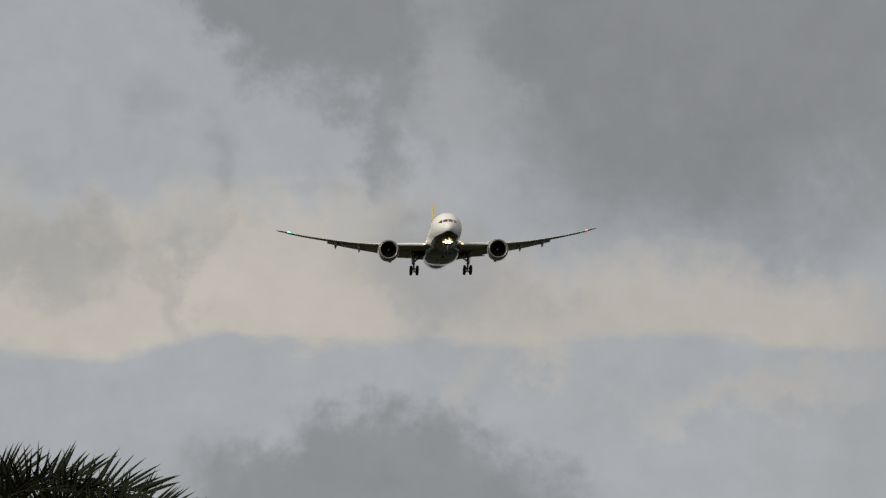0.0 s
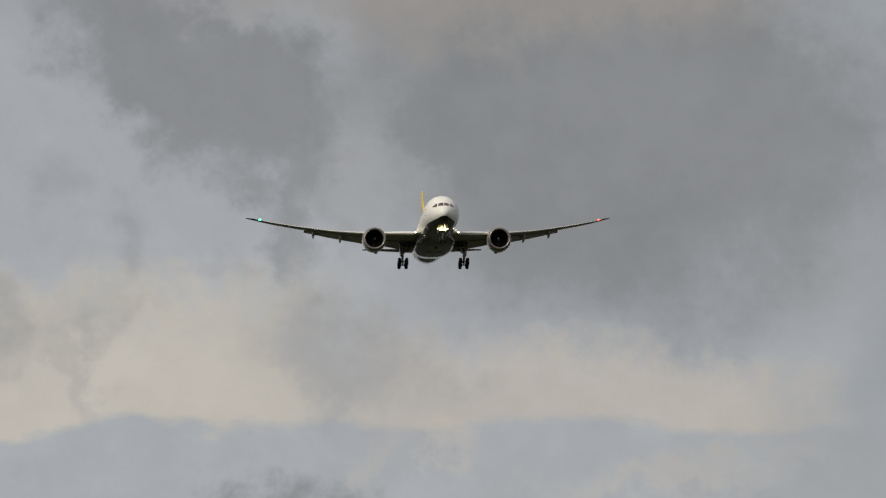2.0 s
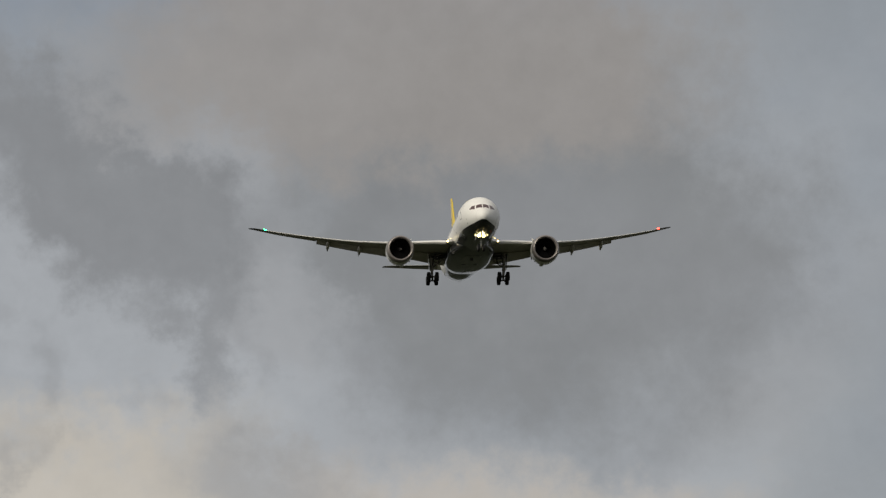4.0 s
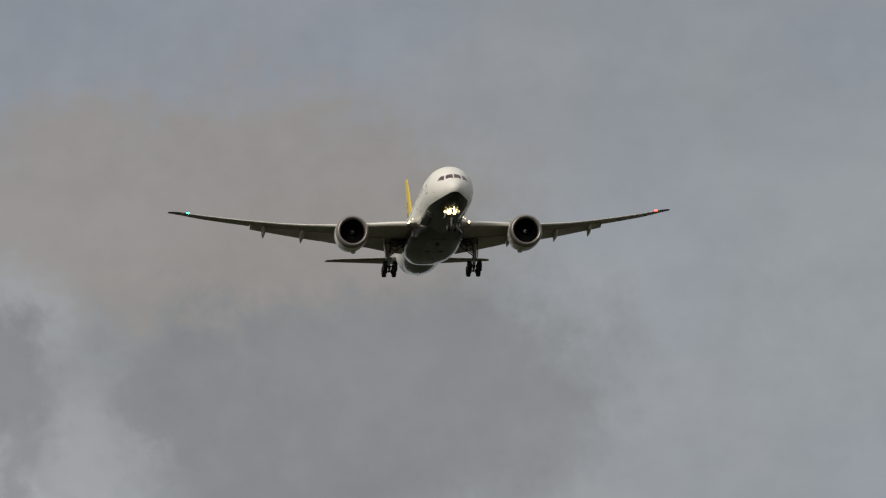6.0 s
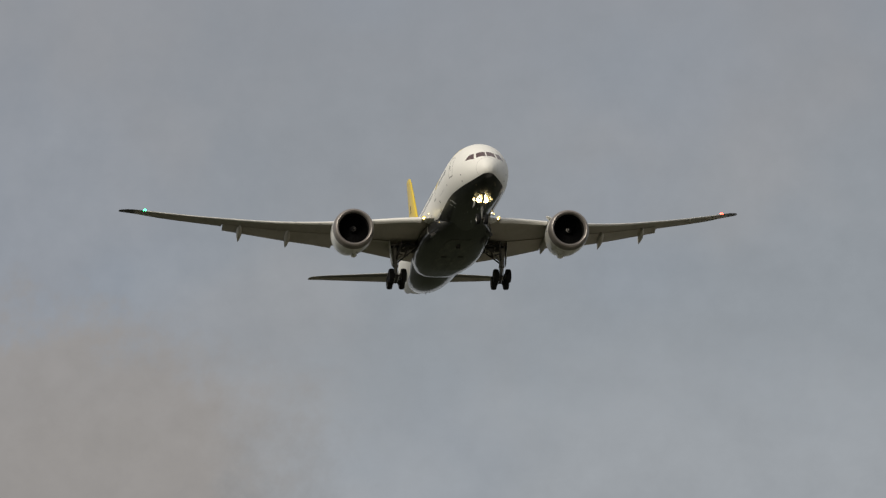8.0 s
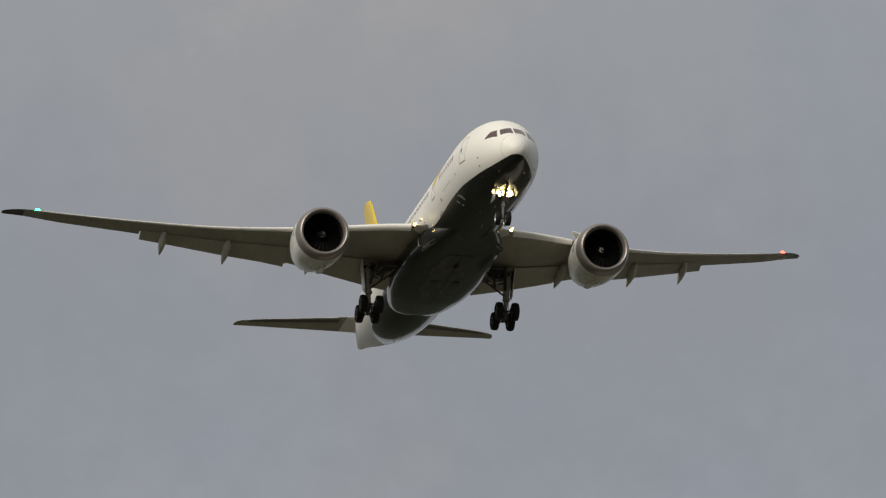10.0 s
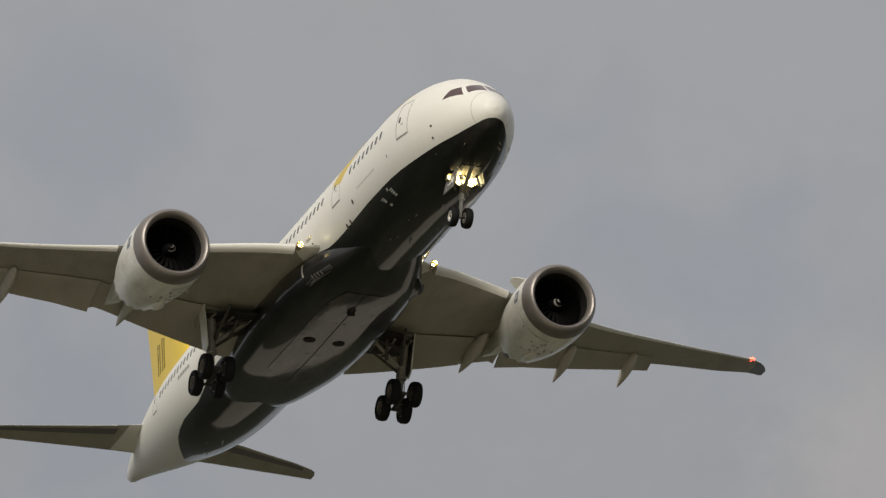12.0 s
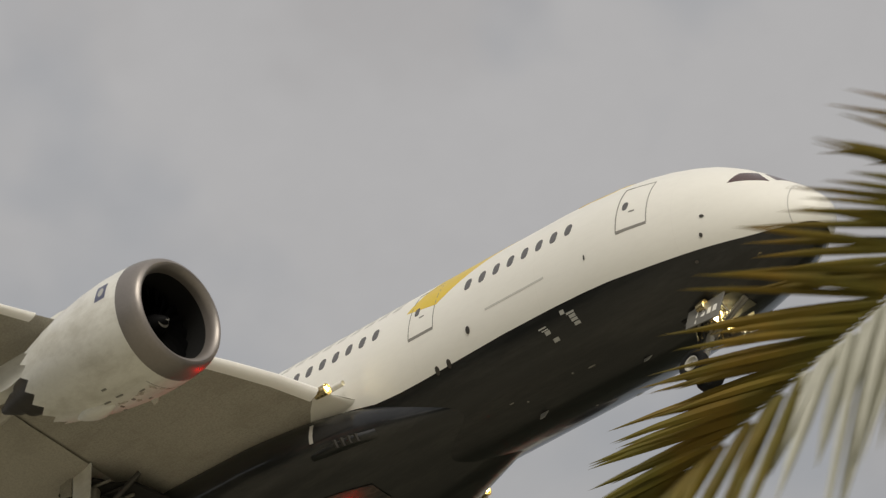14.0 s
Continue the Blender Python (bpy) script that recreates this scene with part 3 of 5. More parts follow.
def section(y, side, u0=0.0, u1=1.0, n=11, plan=None):
    """The closed wing section at y, cut between two shares of the chord."""
    le, te, z, tc = curve_at(plan or PLAN, y)
    c = te - le
    us = [u0 + (u1 - u0) * (1 - math.cos(math.pi * k / n)) / 2 for k in range(n + 1)]
    up = [(-(le + u * c), side * y, z + tc * c * 0.19 * foil(u) + 0.03 * c * math.sin(math.pi * u) - 0.02 * c * u) for u in us]
    dn = [(-(le + u * c), side * y, z - tc * c * 0.15 * foil(u) - 0.02 * c * u + 0.006 * c * math.sin(math.pi * u)) for u in us]
    return up + dn[::-1][0 if u1 < 0.99 else 1:-1 if u0 < 0.01 else len(dn)]


def wing(side):
    bm = bmesh.new()
    ys = [1.5, 3.4, 5, 6.5, 8, 9.8, 12, 15, 18, 20.9]
    skin(bm, [section(y, side, 0, 0.76) for y in ys])
    w = part("wing", bm, WING, airliner, "grey swept wing with lowered flaps")
    bm = bmesh.new()
    ys = [20.9, 22, 23.5, 25.5, 26.5, 27.5, 28.2, 28.7]
    skin(bm, [section(y, side) for y in ys])
    part("outer_wing", bm, WING, w)
    bm = bmesh.new()
    skin(bm, [section(y, side) for y in (28.71, 29.0, 29.4, 29.8, 30.0, 30.06)])
    part("wing_tip", bm, TIP, w, "dark raked wing tip")
    # flaps: inner flap, flaperon, outer flap, turned down behind the box
    for a, b, drop in ((3.1, 9.0, 12.5), (9.03, 10.9, 12), (10.93, 20.85, 18.5)):
        rings = []
        for k in range(7):
            y = a + (b - a) * k / 6
            le, te, z, tc = curve_at(PLAN, y)
            c = te - le
            fc = (0.385 if y > 10.8 else 0.325) * c
            hx, hz = le + (0.66 if y > 10.8 else 0.695) * c, z - 0.030 * c
            ring = []
            for i in range(18):
                u = i / 9 if i <= 9 else (18 - i) / 9
                t = (1 if i <= 9 else -0.6) * 0.085 * fc * foil(u) * 0.8
                x, v = u * fc, t + 0.05 * fc * math.sin(math.pi * u)
                d = radians(drop)
                ring.append((-(hx + x * math.cos(d) + v * math.sin(d)), side * y, hz - x * math.sin(d) + v * math.cos(d)))
            rings.append(ring)
        bm = bmesh.new()
        skin(bm, rings)
        part("flap", bm, FLAP, w, "lowered grey trailing-edge flap")
    # slats
    for a, b in ((3.7, 8.6), (11.3, 14.6), (14.65, 18), (18.05, 21.4), (21.45, 24.8), (24.85, 28.0)):
        rings = []
        for k in range(5):
            y = a + (b - a) * k / 4
            le, te, z, tc = curve_at(PLAN, y)
            c = te - le
            whole = section(y, side, 0, 0.1, n=7)
            ring = whole[:8] + section(y, side, 0, min(0.34 / c, 0.05), n=7)[8:]
            rings.append([(x + 0.16, yy, z + (zz - z) * (1.4 if zz > z else 3.0) - 0.06) for x, yy, zz in ring])
        bm = bmesh.new()
        skin(bm, rings)
        part("slat", bm, SLAT, w, "bright metal leading-edge slat")
    # flap track fairings
    for y, tip_s, tip_z in ((9.2, 30.2, -1.85), (15.0, 31.7, -.98), (19.3, 33.4, .0)):
        le, te, z, tc = curve_at(PLAN, y)
        c = te - le
        s0, z0 = le + 0.52 * c, z - 0.075 * c
        ln = tip_s - s0
        rings = []
        for k in range(13):
            u = k / 12
            r = 0.33 * (math.sin(math.pi * u ** 0.8) ** 0.8 if 0 < u < 1 else 0.03) + 0.012
            cz = z0 + (tip_z - z0) * u ** 1.7
            rings.append([(-(s0 + ln * u), side * y + r * 0.78 * math.sin(2 * math.pi * j / 14), cz + r * 1.25 * math.cos(2 * math.pi * j / 14)) for j in range(14)])
        bm = bmesh.new()
        skin(bm, rings)
        part("flap_track_fairing", bm, FAIRING, w, "pale canoe-shaped flap track fairing")
    # navigation light on the leading edge near the tip
    le, te, z, tc = curve_at(PLAN, 27.9)
    bm = bmesh.new()
    bmesh.ops.create_icosphere(bm, subdivisions=2, radius=0.115)
    bmesh.ops.scale(bm, vec=(1.4, 1.5, 0.8), verts=bm.verts)
    bmesh.ops.translate(bm, vec=(-le - 0.02, side * 27.9, z + 0.03), verts=bm.verts)
    part("navigation_light", bm, RED_LAMP if side > 0 else GREEN_LAMP, w, "lit red navigation light" if side > 0 else "lit green navigation light")
    # landing light in the wing root: a bright box with a recessed lens
    LIGHT_AT = (-18.55, side * 3.5, -1.37)
    bm = bmesh.new()
    lathe(bm, [(.52, .02), (.50, .16), (.10, .18), (.0, .19), (.0, .165), (.25, .15), (.42, .12), (.44, .01)], LIGHT_AT, 20)
    part("landing_light_housing", bm, CHROME, w, "bright landing light housing")
    bm = bmesh.new()
    lathe(bm, [(.20, .001), (.205, .065), (.22, .10), (.26, .115)], LIGHT_AT, 20)
    part("landing_light", bm, LAMP_SIDE, w, "lit landing light")
    bm = bmesh.new()
    lathe(bm, [(.17, .001), (.18, .035), (.198, .05)], LIGHT_AT, 14)
    part("bulb", bm, WING_BULB, w, "white-hot lamp bulb")
    return w


for side in (-1, 1):
    wing(side)

# white fillets where the leading edge meets the body
for side in (-1, 1):
    rings = []
    for y, reach in ((1.5, .23), (2.2, .18), (2.8, .13), (3.2, .08), (3.5, .035)):
        le, te, z, tc = curve_at(PLAN, y)
        rings.append([(x + .015, yy, z + (zz - z) * 1.01 - .008) for x, yy, zz in section(y, side, 0, reach, n=9)])
    bm = bmesh.new()
    skin(bm, rings)
    part("wing_root_fillet", bm, WHITE, hull, "white wing root fillet")
# small turn-off lights in the wing root fillet
for side in (-1, 1):
    bm = bmesh.new()
    lathe(bm, [(.0, .001), (.005, .04), (.02, .07), (.12, .075), (.13, .001)], (-18.66, side * 3.06, -1.0), 14)
    lamp = part("turnoff_light", bm, LAMP_SMALL, hull, "lit runway turn-off light")
    bm = bmesh.new()
    lathe(bm, [(.2, .1), (.0, .1), (-.32, .095), (-.32, .085), (.0, .085), (.15, .085)], (-18.66, side * 3.06, -1.0), 16)
    part("light_shroud", bm, WHITE, lamp)


# ---- engines ----
def engine(side):
    c = (-17.98, side * 10.1, -2.45)
    prof = [(0.0, 1.62), (.03, 1.69), (.12, 1.77), (.3, 1.84), (.55, 1.895), (.8, 1.925), (.81, 1.925), (1.3, 1.95), (2.0, 1.95), (2.8, 1.89), (3.8, 1.76), (4.7, 1.57), (5.35, 1.40)]
    bm = bmesh.new()
    lathe(bm, [(.42, 1.43), (.25, 1.445), (.14, 1.475), (.07, 1.525), (.02, 1.575)] + prof[:7], c, 64)
    lip = part("inlet_lip", bm, LIP, airliner, "taupe metal inlet lip")
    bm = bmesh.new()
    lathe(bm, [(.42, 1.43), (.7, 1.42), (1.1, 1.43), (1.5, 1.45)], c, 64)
    part("inlet_liner", bm, INLET, lip, "inlet liner darkened for shade")
    bm = bmesh.new()
    lathe(bm, prof[6:], c, 64)
    n = 18
    for k in range(n):
        a0, a1, am = (2 * math.pi * q / n for q in (k, k + 1, k + .5))
        pts = [(c[0] - 5.35, c[1] + 1.40 * math.sin(a), c[2] + 1.40 * math.cos(a)) for a in (a0, am, a1)]
        pts.append((c[0] - 5.73, c[1] + 1.31 * math.sin(am), c[2] + 1.31 * math.cos(am)))
        f = [bm.verts.new(p) for p in pts]
        bm.faces.new((f[0], f[1], f[3]))
        bm.faces.new((f[1], f[2], f[3]))
    cowl = part("nacelle", bm, NACELLE, airliner, "white engine nacelle with scalloped rear edge")
    bm = bmesh.new()
    lathe(bm, [(1.5, 1.45), (2.6, 1.42), (4.7, 1.39), (5.35, 1.37)], c, 40)
    part("duct_liner", bm, INLET, cowl)
    # fan disc, spinner and blades share the colour blackened for inlet shade
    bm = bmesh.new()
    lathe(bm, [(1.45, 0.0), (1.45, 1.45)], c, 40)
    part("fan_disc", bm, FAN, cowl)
    bm = bmesh.new()
    lathe(bm, [(.55, 0.0), (.6, .09), (.75, .2), (1.0, .33), (1.4, .42)], c, 24)
    cone = part("spinner", bm, FAN, cowl, "dark fan spinner with pale crescent marks")
    # two pale crescents, a large one and a small one
    bm = bmesh.new()
    for cx, cz, rad, a0, wide in ((.0, .0, .22, 2.2, .055), (side * .02, .03, .10, 2.4, .04)):
        last = None
        for k in range(13):
            f = k / 12
            a = side * (a0 + 3.9 * f)
            t = wide * math.sin(math.pi * f) + .004
            row = []
            for r in (rad, rad - t):
                y, z = cx + r * math.sin(a), cz + r * math.cos(a)
                d = math.hypot(y, z)
                row.append(bm.verts.new((c[0] - curve_at([(0, .54), (.09, .59), (.2, .74), (.33, .99), (.42, 1.39)], d)[0] + .012, c[1] + y, c[2] + z)))
            if last:
                bm.faces.new((last[0], last[1], row[1], row[0]))
            last = row
    part("spiral_mark", bm, LINE, cone, "pale crescent marks")
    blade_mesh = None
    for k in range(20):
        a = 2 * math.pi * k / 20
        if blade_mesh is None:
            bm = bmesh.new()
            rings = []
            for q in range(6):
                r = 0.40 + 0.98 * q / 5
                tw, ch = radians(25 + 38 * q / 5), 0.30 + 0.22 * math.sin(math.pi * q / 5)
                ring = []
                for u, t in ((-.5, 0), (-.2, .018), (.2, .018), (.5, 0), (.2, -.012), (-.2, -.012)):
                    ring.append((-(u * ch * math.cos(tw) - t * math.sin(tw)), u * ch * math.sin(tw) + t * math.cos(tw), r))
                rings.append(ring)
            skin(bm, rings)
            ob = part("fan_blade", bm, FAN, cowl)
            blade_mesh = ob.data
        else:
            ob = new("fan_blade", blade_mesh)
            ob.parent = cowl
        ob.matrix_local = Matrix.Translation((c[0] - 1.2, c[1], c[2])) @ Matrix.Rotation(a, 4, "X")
    bm = bmesh.new()
    lathe(bm, [(3.5, .98), (4.9, .96), (5.9, .82), (6.8, .62), (6.8, .56), (6.5, .5), (7.3, .38), (7.9, .12), (7.95, 0.0)], c, 32)
    part("core_nozzle", bm, SOOT, cowl, "sooty core nozzle and plug")
    # strake on the inboard flank
    bm = bmesh.new()
    slab(bm, [(c[0] - 1.5, c[1] - side * 1.36, c[2] + 1.36), (c[0] - 2.9, c[1] - side * 1.30, c[2] + 1.32), (c[0] - 2.85, c[1] - side * 1.72, c[2] + 1.74), (c[0] - 2.5, c[1] - side * 1.78, c[2] + 1.80), (c[0] - 2.1, c[1] - side * 1.68, c[2] + 1.68)], 0.04)
    part("strake", bm, NACELLE, cowl)
    # badge and small hatches on the flanks
    for flank in (-1, 1):
        bm = bmesh.new()
        rings = []
        for s in (1.25, 1.45, 1.7):
            rings.append([(c[0] - s, c[1] + flank * 1.957 * math.sin(radians(a)), c[2] + 1.957 * math.cos(radians(a))) for a in (72, 78, 84, 90)])
        skin(bm, rings, closed=False)
        badge = part("badge", bm, BLUE, cowl, "small blue maker's badge")
        bm = bmesh.new()
        ring_b = []
        for k in range(12):
            q = 2 * math.pi * k / 12
            a = radians(81 + 5 * math.cos(q))
            ring_b.append((c[0] - 1.475 - .12 * math.sin(q), c[1] + flank * 1.963 * math.sin(a), c[2] + 1.963 * math.cos(a)))
        slab(bm, ring_b, .006)
        part("badge_mark", bm, MARK, badge)
    # latches, and ragged oily smudges round them along the keel of the cowl
    skin_r = [(q[0], q[1]) for q in prof if q[0] != .81]

    def on_cowl(sa, deg, off):
        r = curve_at(skin_r, sa)[0] + off
        a = radians(deg * -side)
        return Vector((c[0] - sa, c[1] + r * math.sin(a), c[2] + r * math.cos(a)))

    for sa, deg, la, lb in ((1.75, 171, .22, .7), (2.35, 165, .10, 1.6), (2.5, 178, .3, .8), (3.0, 160, .07, 2.2), (3.1, 176, .26, .8), (1.5, 128, .05, 1.4), (2.05, 152, .12, 1.2), (3.3, 147, .10, 1.0), (2.7, 192, .2, 1.0)):
        bm = bmesh.new()
        slab(bm, [on_cowl(sa - la / 2, deg - lb, .01), on_cowl(sa + la / 2, deg - lb, .01), on_cowl(sa + la / 2, deg + lb, .01), on_cowl(sa - la / 2, deg + lb, .01)], .03)
        part("latch", bm, LINE, cowl)
    rng = random.Random(17)
    for sa, deg, la, lb in ((1.36, 152, .05, 7), (1.42, 167, .06, 4), (1.95, 168, .13, 2.5), (2.35, 158, .09, 2.5), (2.8, 166, .16, 2)):
        bm = bmesh.new()
        n_rim = 18
        reach = [rng.uniform(.45, 1.15) for k in range(n_rim)]
        mid_v = bm.verts.new(on_cowl(sa, deg, .007))
        rim_v = [bm.verts.new(on_cowl(sa + 1.3 * la * reach[k] * math.cos(2 * math.pi * k / n_rim), deg + 1.4 * lb * reach[k] * math.sin(2 * math.pi * k / n_rim), .006)) for k in range(n_rim)]
        low_v = [bm.verts.new(on_cowl(sa + 1.3 * la * reach[k] * math.cos(2 * math.pi * k / n_rim), deg + 1.4 * lb * reach[k] * math.sin(2 * math.pi * k / n_rim), -.004)) for k in range(n_rim)]
        for k in range(n_rim):
            q = (k + 1) % n_rim
            bm.faces.new((mid_v, rim_v[k], rim_v[q]))
            bm.faces.new((rim_v[k], low_v[k], low_v[q], rim_v[q]))
        bmesh.ops.recalc_face_normals(bm, faces=bm.faces)
        part("oil_smudge", bm, GRIME, cowl, "brown oily smudge")
    # cowl joint, and a small vane
    bm = bmesh.new()
    skin(bm, [[on_cowl(1.28, 104 + 3 * k, .006) for k in range(26)], [on_cowl(1.305, 104 + 3 * k, .006) for k in range(26)]], closed=False)
    part("cowl_joint", bm, LINE, cowl)
    bm = bmesh.new()
    slab(bm, [on_cowl(2.2, 136, -.01), on_cowl(2.5, 137, -.01), on_cowl(2.48, 137, .16), on_cowl(2.3, 136, .12)], .03)
    part("vane", bm, RIM, cowl)
    # drain mast and oil cooler bulge underneath
    bm = bmesh.new()
    rings = []
    for k in range(9):
        u = k / 8
        r = 0.03 + 0.27 * math.sin(math.pi * u) ** 0.8
        rings.append([(c[0] - 3.0 - 1.7 * u, c[1] - side * 0.35 + r * math.sin(2 * math.pi * j / 12), c[2] - 1.86 + 0.25 * u + r * 0.7 * math.cos(2 * math.pi * j / 12)) for j in range(12)])
    skin(bm, rings)
    part("bifurcation_bulge", bm, NACELLE, cowl)
    # pylon
    rings = []
    for s, z0, z1, w in ((20.6, -.75, -.55, .05), (21.6, -.9, -.10, .22), (23.4, -1.3, .12, .26), (25.5, -1.9, .0, .26), (27.5, -1.75, -.5, .22), (29.3, -1.2, -.75, .06)):
        y = side * 10.1
        rings.append([(-s, y - w, z0), (-s, y - w, z1 - .1), (-s, y - w * .5, z1), (-s, y + w * .5, z1), (-s, y + w, z1 - .1), (-s, y + w, z0)])
    bm = bmesh.new()
    skin(bm, rings)
    part("pylon", bm, NACELLE, airliner, "white engine pylon")


for side in (-1, 1):
    engine(side)


# ---- tail ----
HT = [(.6, 47.7, 52.1, .75, .10), (2, 48.8, 52.5, .90, .10), (6, 51.3, 53.75, 1.30, .095), (9.2, 53.3, 54.75, 1.62, .09), (9.85, 53.9, 54.95, 1.67, .08), (10.02, 54.5, 55.0, 1.69, .06)]
for side in (-1, 1):
    bm = bmesh.new()
    skin(bm, [section(y, side, plan=HT) for y in (.6, 2, 3.5, 5, 7, 8.5, 9.2, 9.6, 9.85, 9.97, 10.02)])
    tp = part("tailplane", bm, WING, airliner, "grey tailplane")
    bm = bmesh.new()
    rings = []
    for k in range(6):
        ring = section(2.9 + 6.6 * k / 5, side, 0, 0.09, n=6, plan=HT)[:7] + section(2.9 + 6.6 * k / 5, side, 0, 0.025, n=6, plan=HT)[7:]
        z = curve_at(HT, 2.9 + 6.6 * k / 5)[2]
        rings.append([(x + 0.012, y, z + (zz - z) * 1.05) for x, y, zz in ring])
    skin(bm, rings)
    part("leading_edge", bm, SLAT, tp)
    # dark de-icing panel along the front of the underside
    bm = bmesh.new()
    rows_p = []
    for k in range(9):
        y = 2.75 + 6.3 * k / 8
        le, te, z, tc = curve_at(HT, y)
        c = te - le
        rows_p.append([(-(le + u * c), side * y, z - tc * c * 0.15 * foil(u) - 0.02 * c * u + 0.006 * c * math.sin(math.pi * u) - .012) for u in (.11, .17, .23, .29, .35)])
    skin(bm, rows_p, closed=False)
    part("front_panel", bm, TIP, tp, "dark front panel under the tailplane")
    # white fillet round the root
    bm = bmesh.new()
    rings = []
    for y, grow in ((.6, 1.3), (1.4, 1.22), (2.0, 1.14), (2.35, 1.05)):
        z = curve_at(HT, y)[2]
        rings.append([(x + .03, yy, z + (zz - z) * grow) for x, yy, zz in section(y, side, 0, .97, plan=HT)])
    skin(bm, rings)
    part("root_fillet", bm, WHITE, tp, "white fillet at the tailplane root")

FIN = [(1.9, 43.4, 51.4), (2.7, 44.5, 51.7), (3.6, 45.3, 51.95), (8.46, 49.15, 53.35), (10.5, 50.9, 54.0), (11.1, 51.6, 54.2), (11.35, 52.6, 54.25)]


def fin_ring(z, u0=0.0, u1=1.0, swell=1.0):
    le, te = curve_at(FIN, z)
    c = te - le
    us = [u0 + (u1 - u0) * (1 - math.cos(math.pi * k / 10)) / 2 for k in range(11)]
    half = [0.041 * c * foil(u) * swell for u in us]
    return [(-(le + u * c), h, z) for u, h in zip(us, half)] + [(-(le + u * c), -h, z) for u, h in zip(us, half)][::-1][1:-1 if u0 < .01 else None]


bm = bmesh.new()
skin(bm, [fin_ring(z) for z in (1.9, 2.7, 3.6, 5, 6.5, 8, 9.6, 10.7, 11.15, 11.3, 11.35)])
fin = part("fin", bm, YELLOW, airliner, "yellow tail fin with dark emblem")
bm = bmesh.new()
skin(bm, [[(x + .015, y * 1.05, z) for x, y, z in fin_ring(z, 0, .07)] for z in (3.3, 5, 7, 9, 10.6)])
part("leading_edge", bm, YELLOW, fin)
# emblem on both flanks: plain dark bars in two slim pairs, and a small lozenge over a bar
STROKES = [[(x, .05), (x - .02, h), (x + .06, h), (x + .08, .05)] for x, h in ((.0, 1.75), (.38, 1.65), (.85, 1.8), (1.22, 1.7))]
STROKES += [[(.35, 2.3), (.32, 2.42), (1.0, 2.42), (.98, 2.3)], [(.45, 2.72), (.66, 3.0), (.88, 2.72), (.66, 2.5)]]
for side in (-1, 1):
    bm = bmesh.new()
    SIDE_S = (lambda x: 51.0 - x) if side < 0 else (lambda x: 49.6 + x)
    for shape in STROKES:
        quad = []
        for x, z in shape:
            p = Vector((-(SIDE_S(x) + z * .10), 0, 4.75 + z * 1.12))
            le, te = curve_at(FIN, p.z)
            u = (-p.x - le) / (te - le)
            quad.append((p.x, side * (0.041 * (te - le) * foil(u) + 0.012), p.z))
        slab(bm, quad, 0.02)
    part("emblem", bm, EMBLEM, fin, "dark emblem shapes")
# auxiliary power outlet at the tail end
bm = bmesh.new()
lathe(bm, [(-.25, .24), (.0, .25), (.12, .2), (.1, .1), (-.1, .08)], (-55.95, 0, .93), 18)
part("tail_outlet", bm, SOOT, airliner, "dark exhaust outlet in the tail cone")


# ---- landing gear ----
def wheel(name, parent, at, r, w, metal):
    """A tyre with a dished rim, its axle along y."""
    prof = [(-w * .30, r * .50), (-w * .44, r * .60), (-w * .5, r * .78), (-w * .44, r * .92), (-w * .28, r * .985), (0, r), (w * .28, r * .985), (w * .44, r * .92), (w * .5, r * .78), (w * .44, r * .60), (w * .30, r * .50)]
    def turned(profile, n=28):
        b = bmesh.new()
        skin(b, [[(rr * math.cos(2 * math.pi * k / n), y, rr * math.sin(2 * math.pi * k / n)) for k in range(n)] for y, rr in profile], caps=False)
        return b
    ob = part(name, turned(prof), TYRE, parent, "black rubber tyre")
    ob.matrix_local = Matrix.Translation(at)
    rim = part("rim", turned([(-w * .30, r * .50), (-w * .42, r * .52), (-w * .40, r * .44), (-w * .2, r * .38), (-w * .16, r * .2), (-w * .3, r * .17), (-w * .3, .001)]), metal, ob, "metal rim")
    part("rim", turned([(w * .30, r * .50), (w * .42, r * .52), (w * .40, r * .44), (w * .2, r * .38), (w * .16, r * .2), (w * .3, r * .17), (w * .3, .001)]), metal, ob, "metal rim")
    return ob


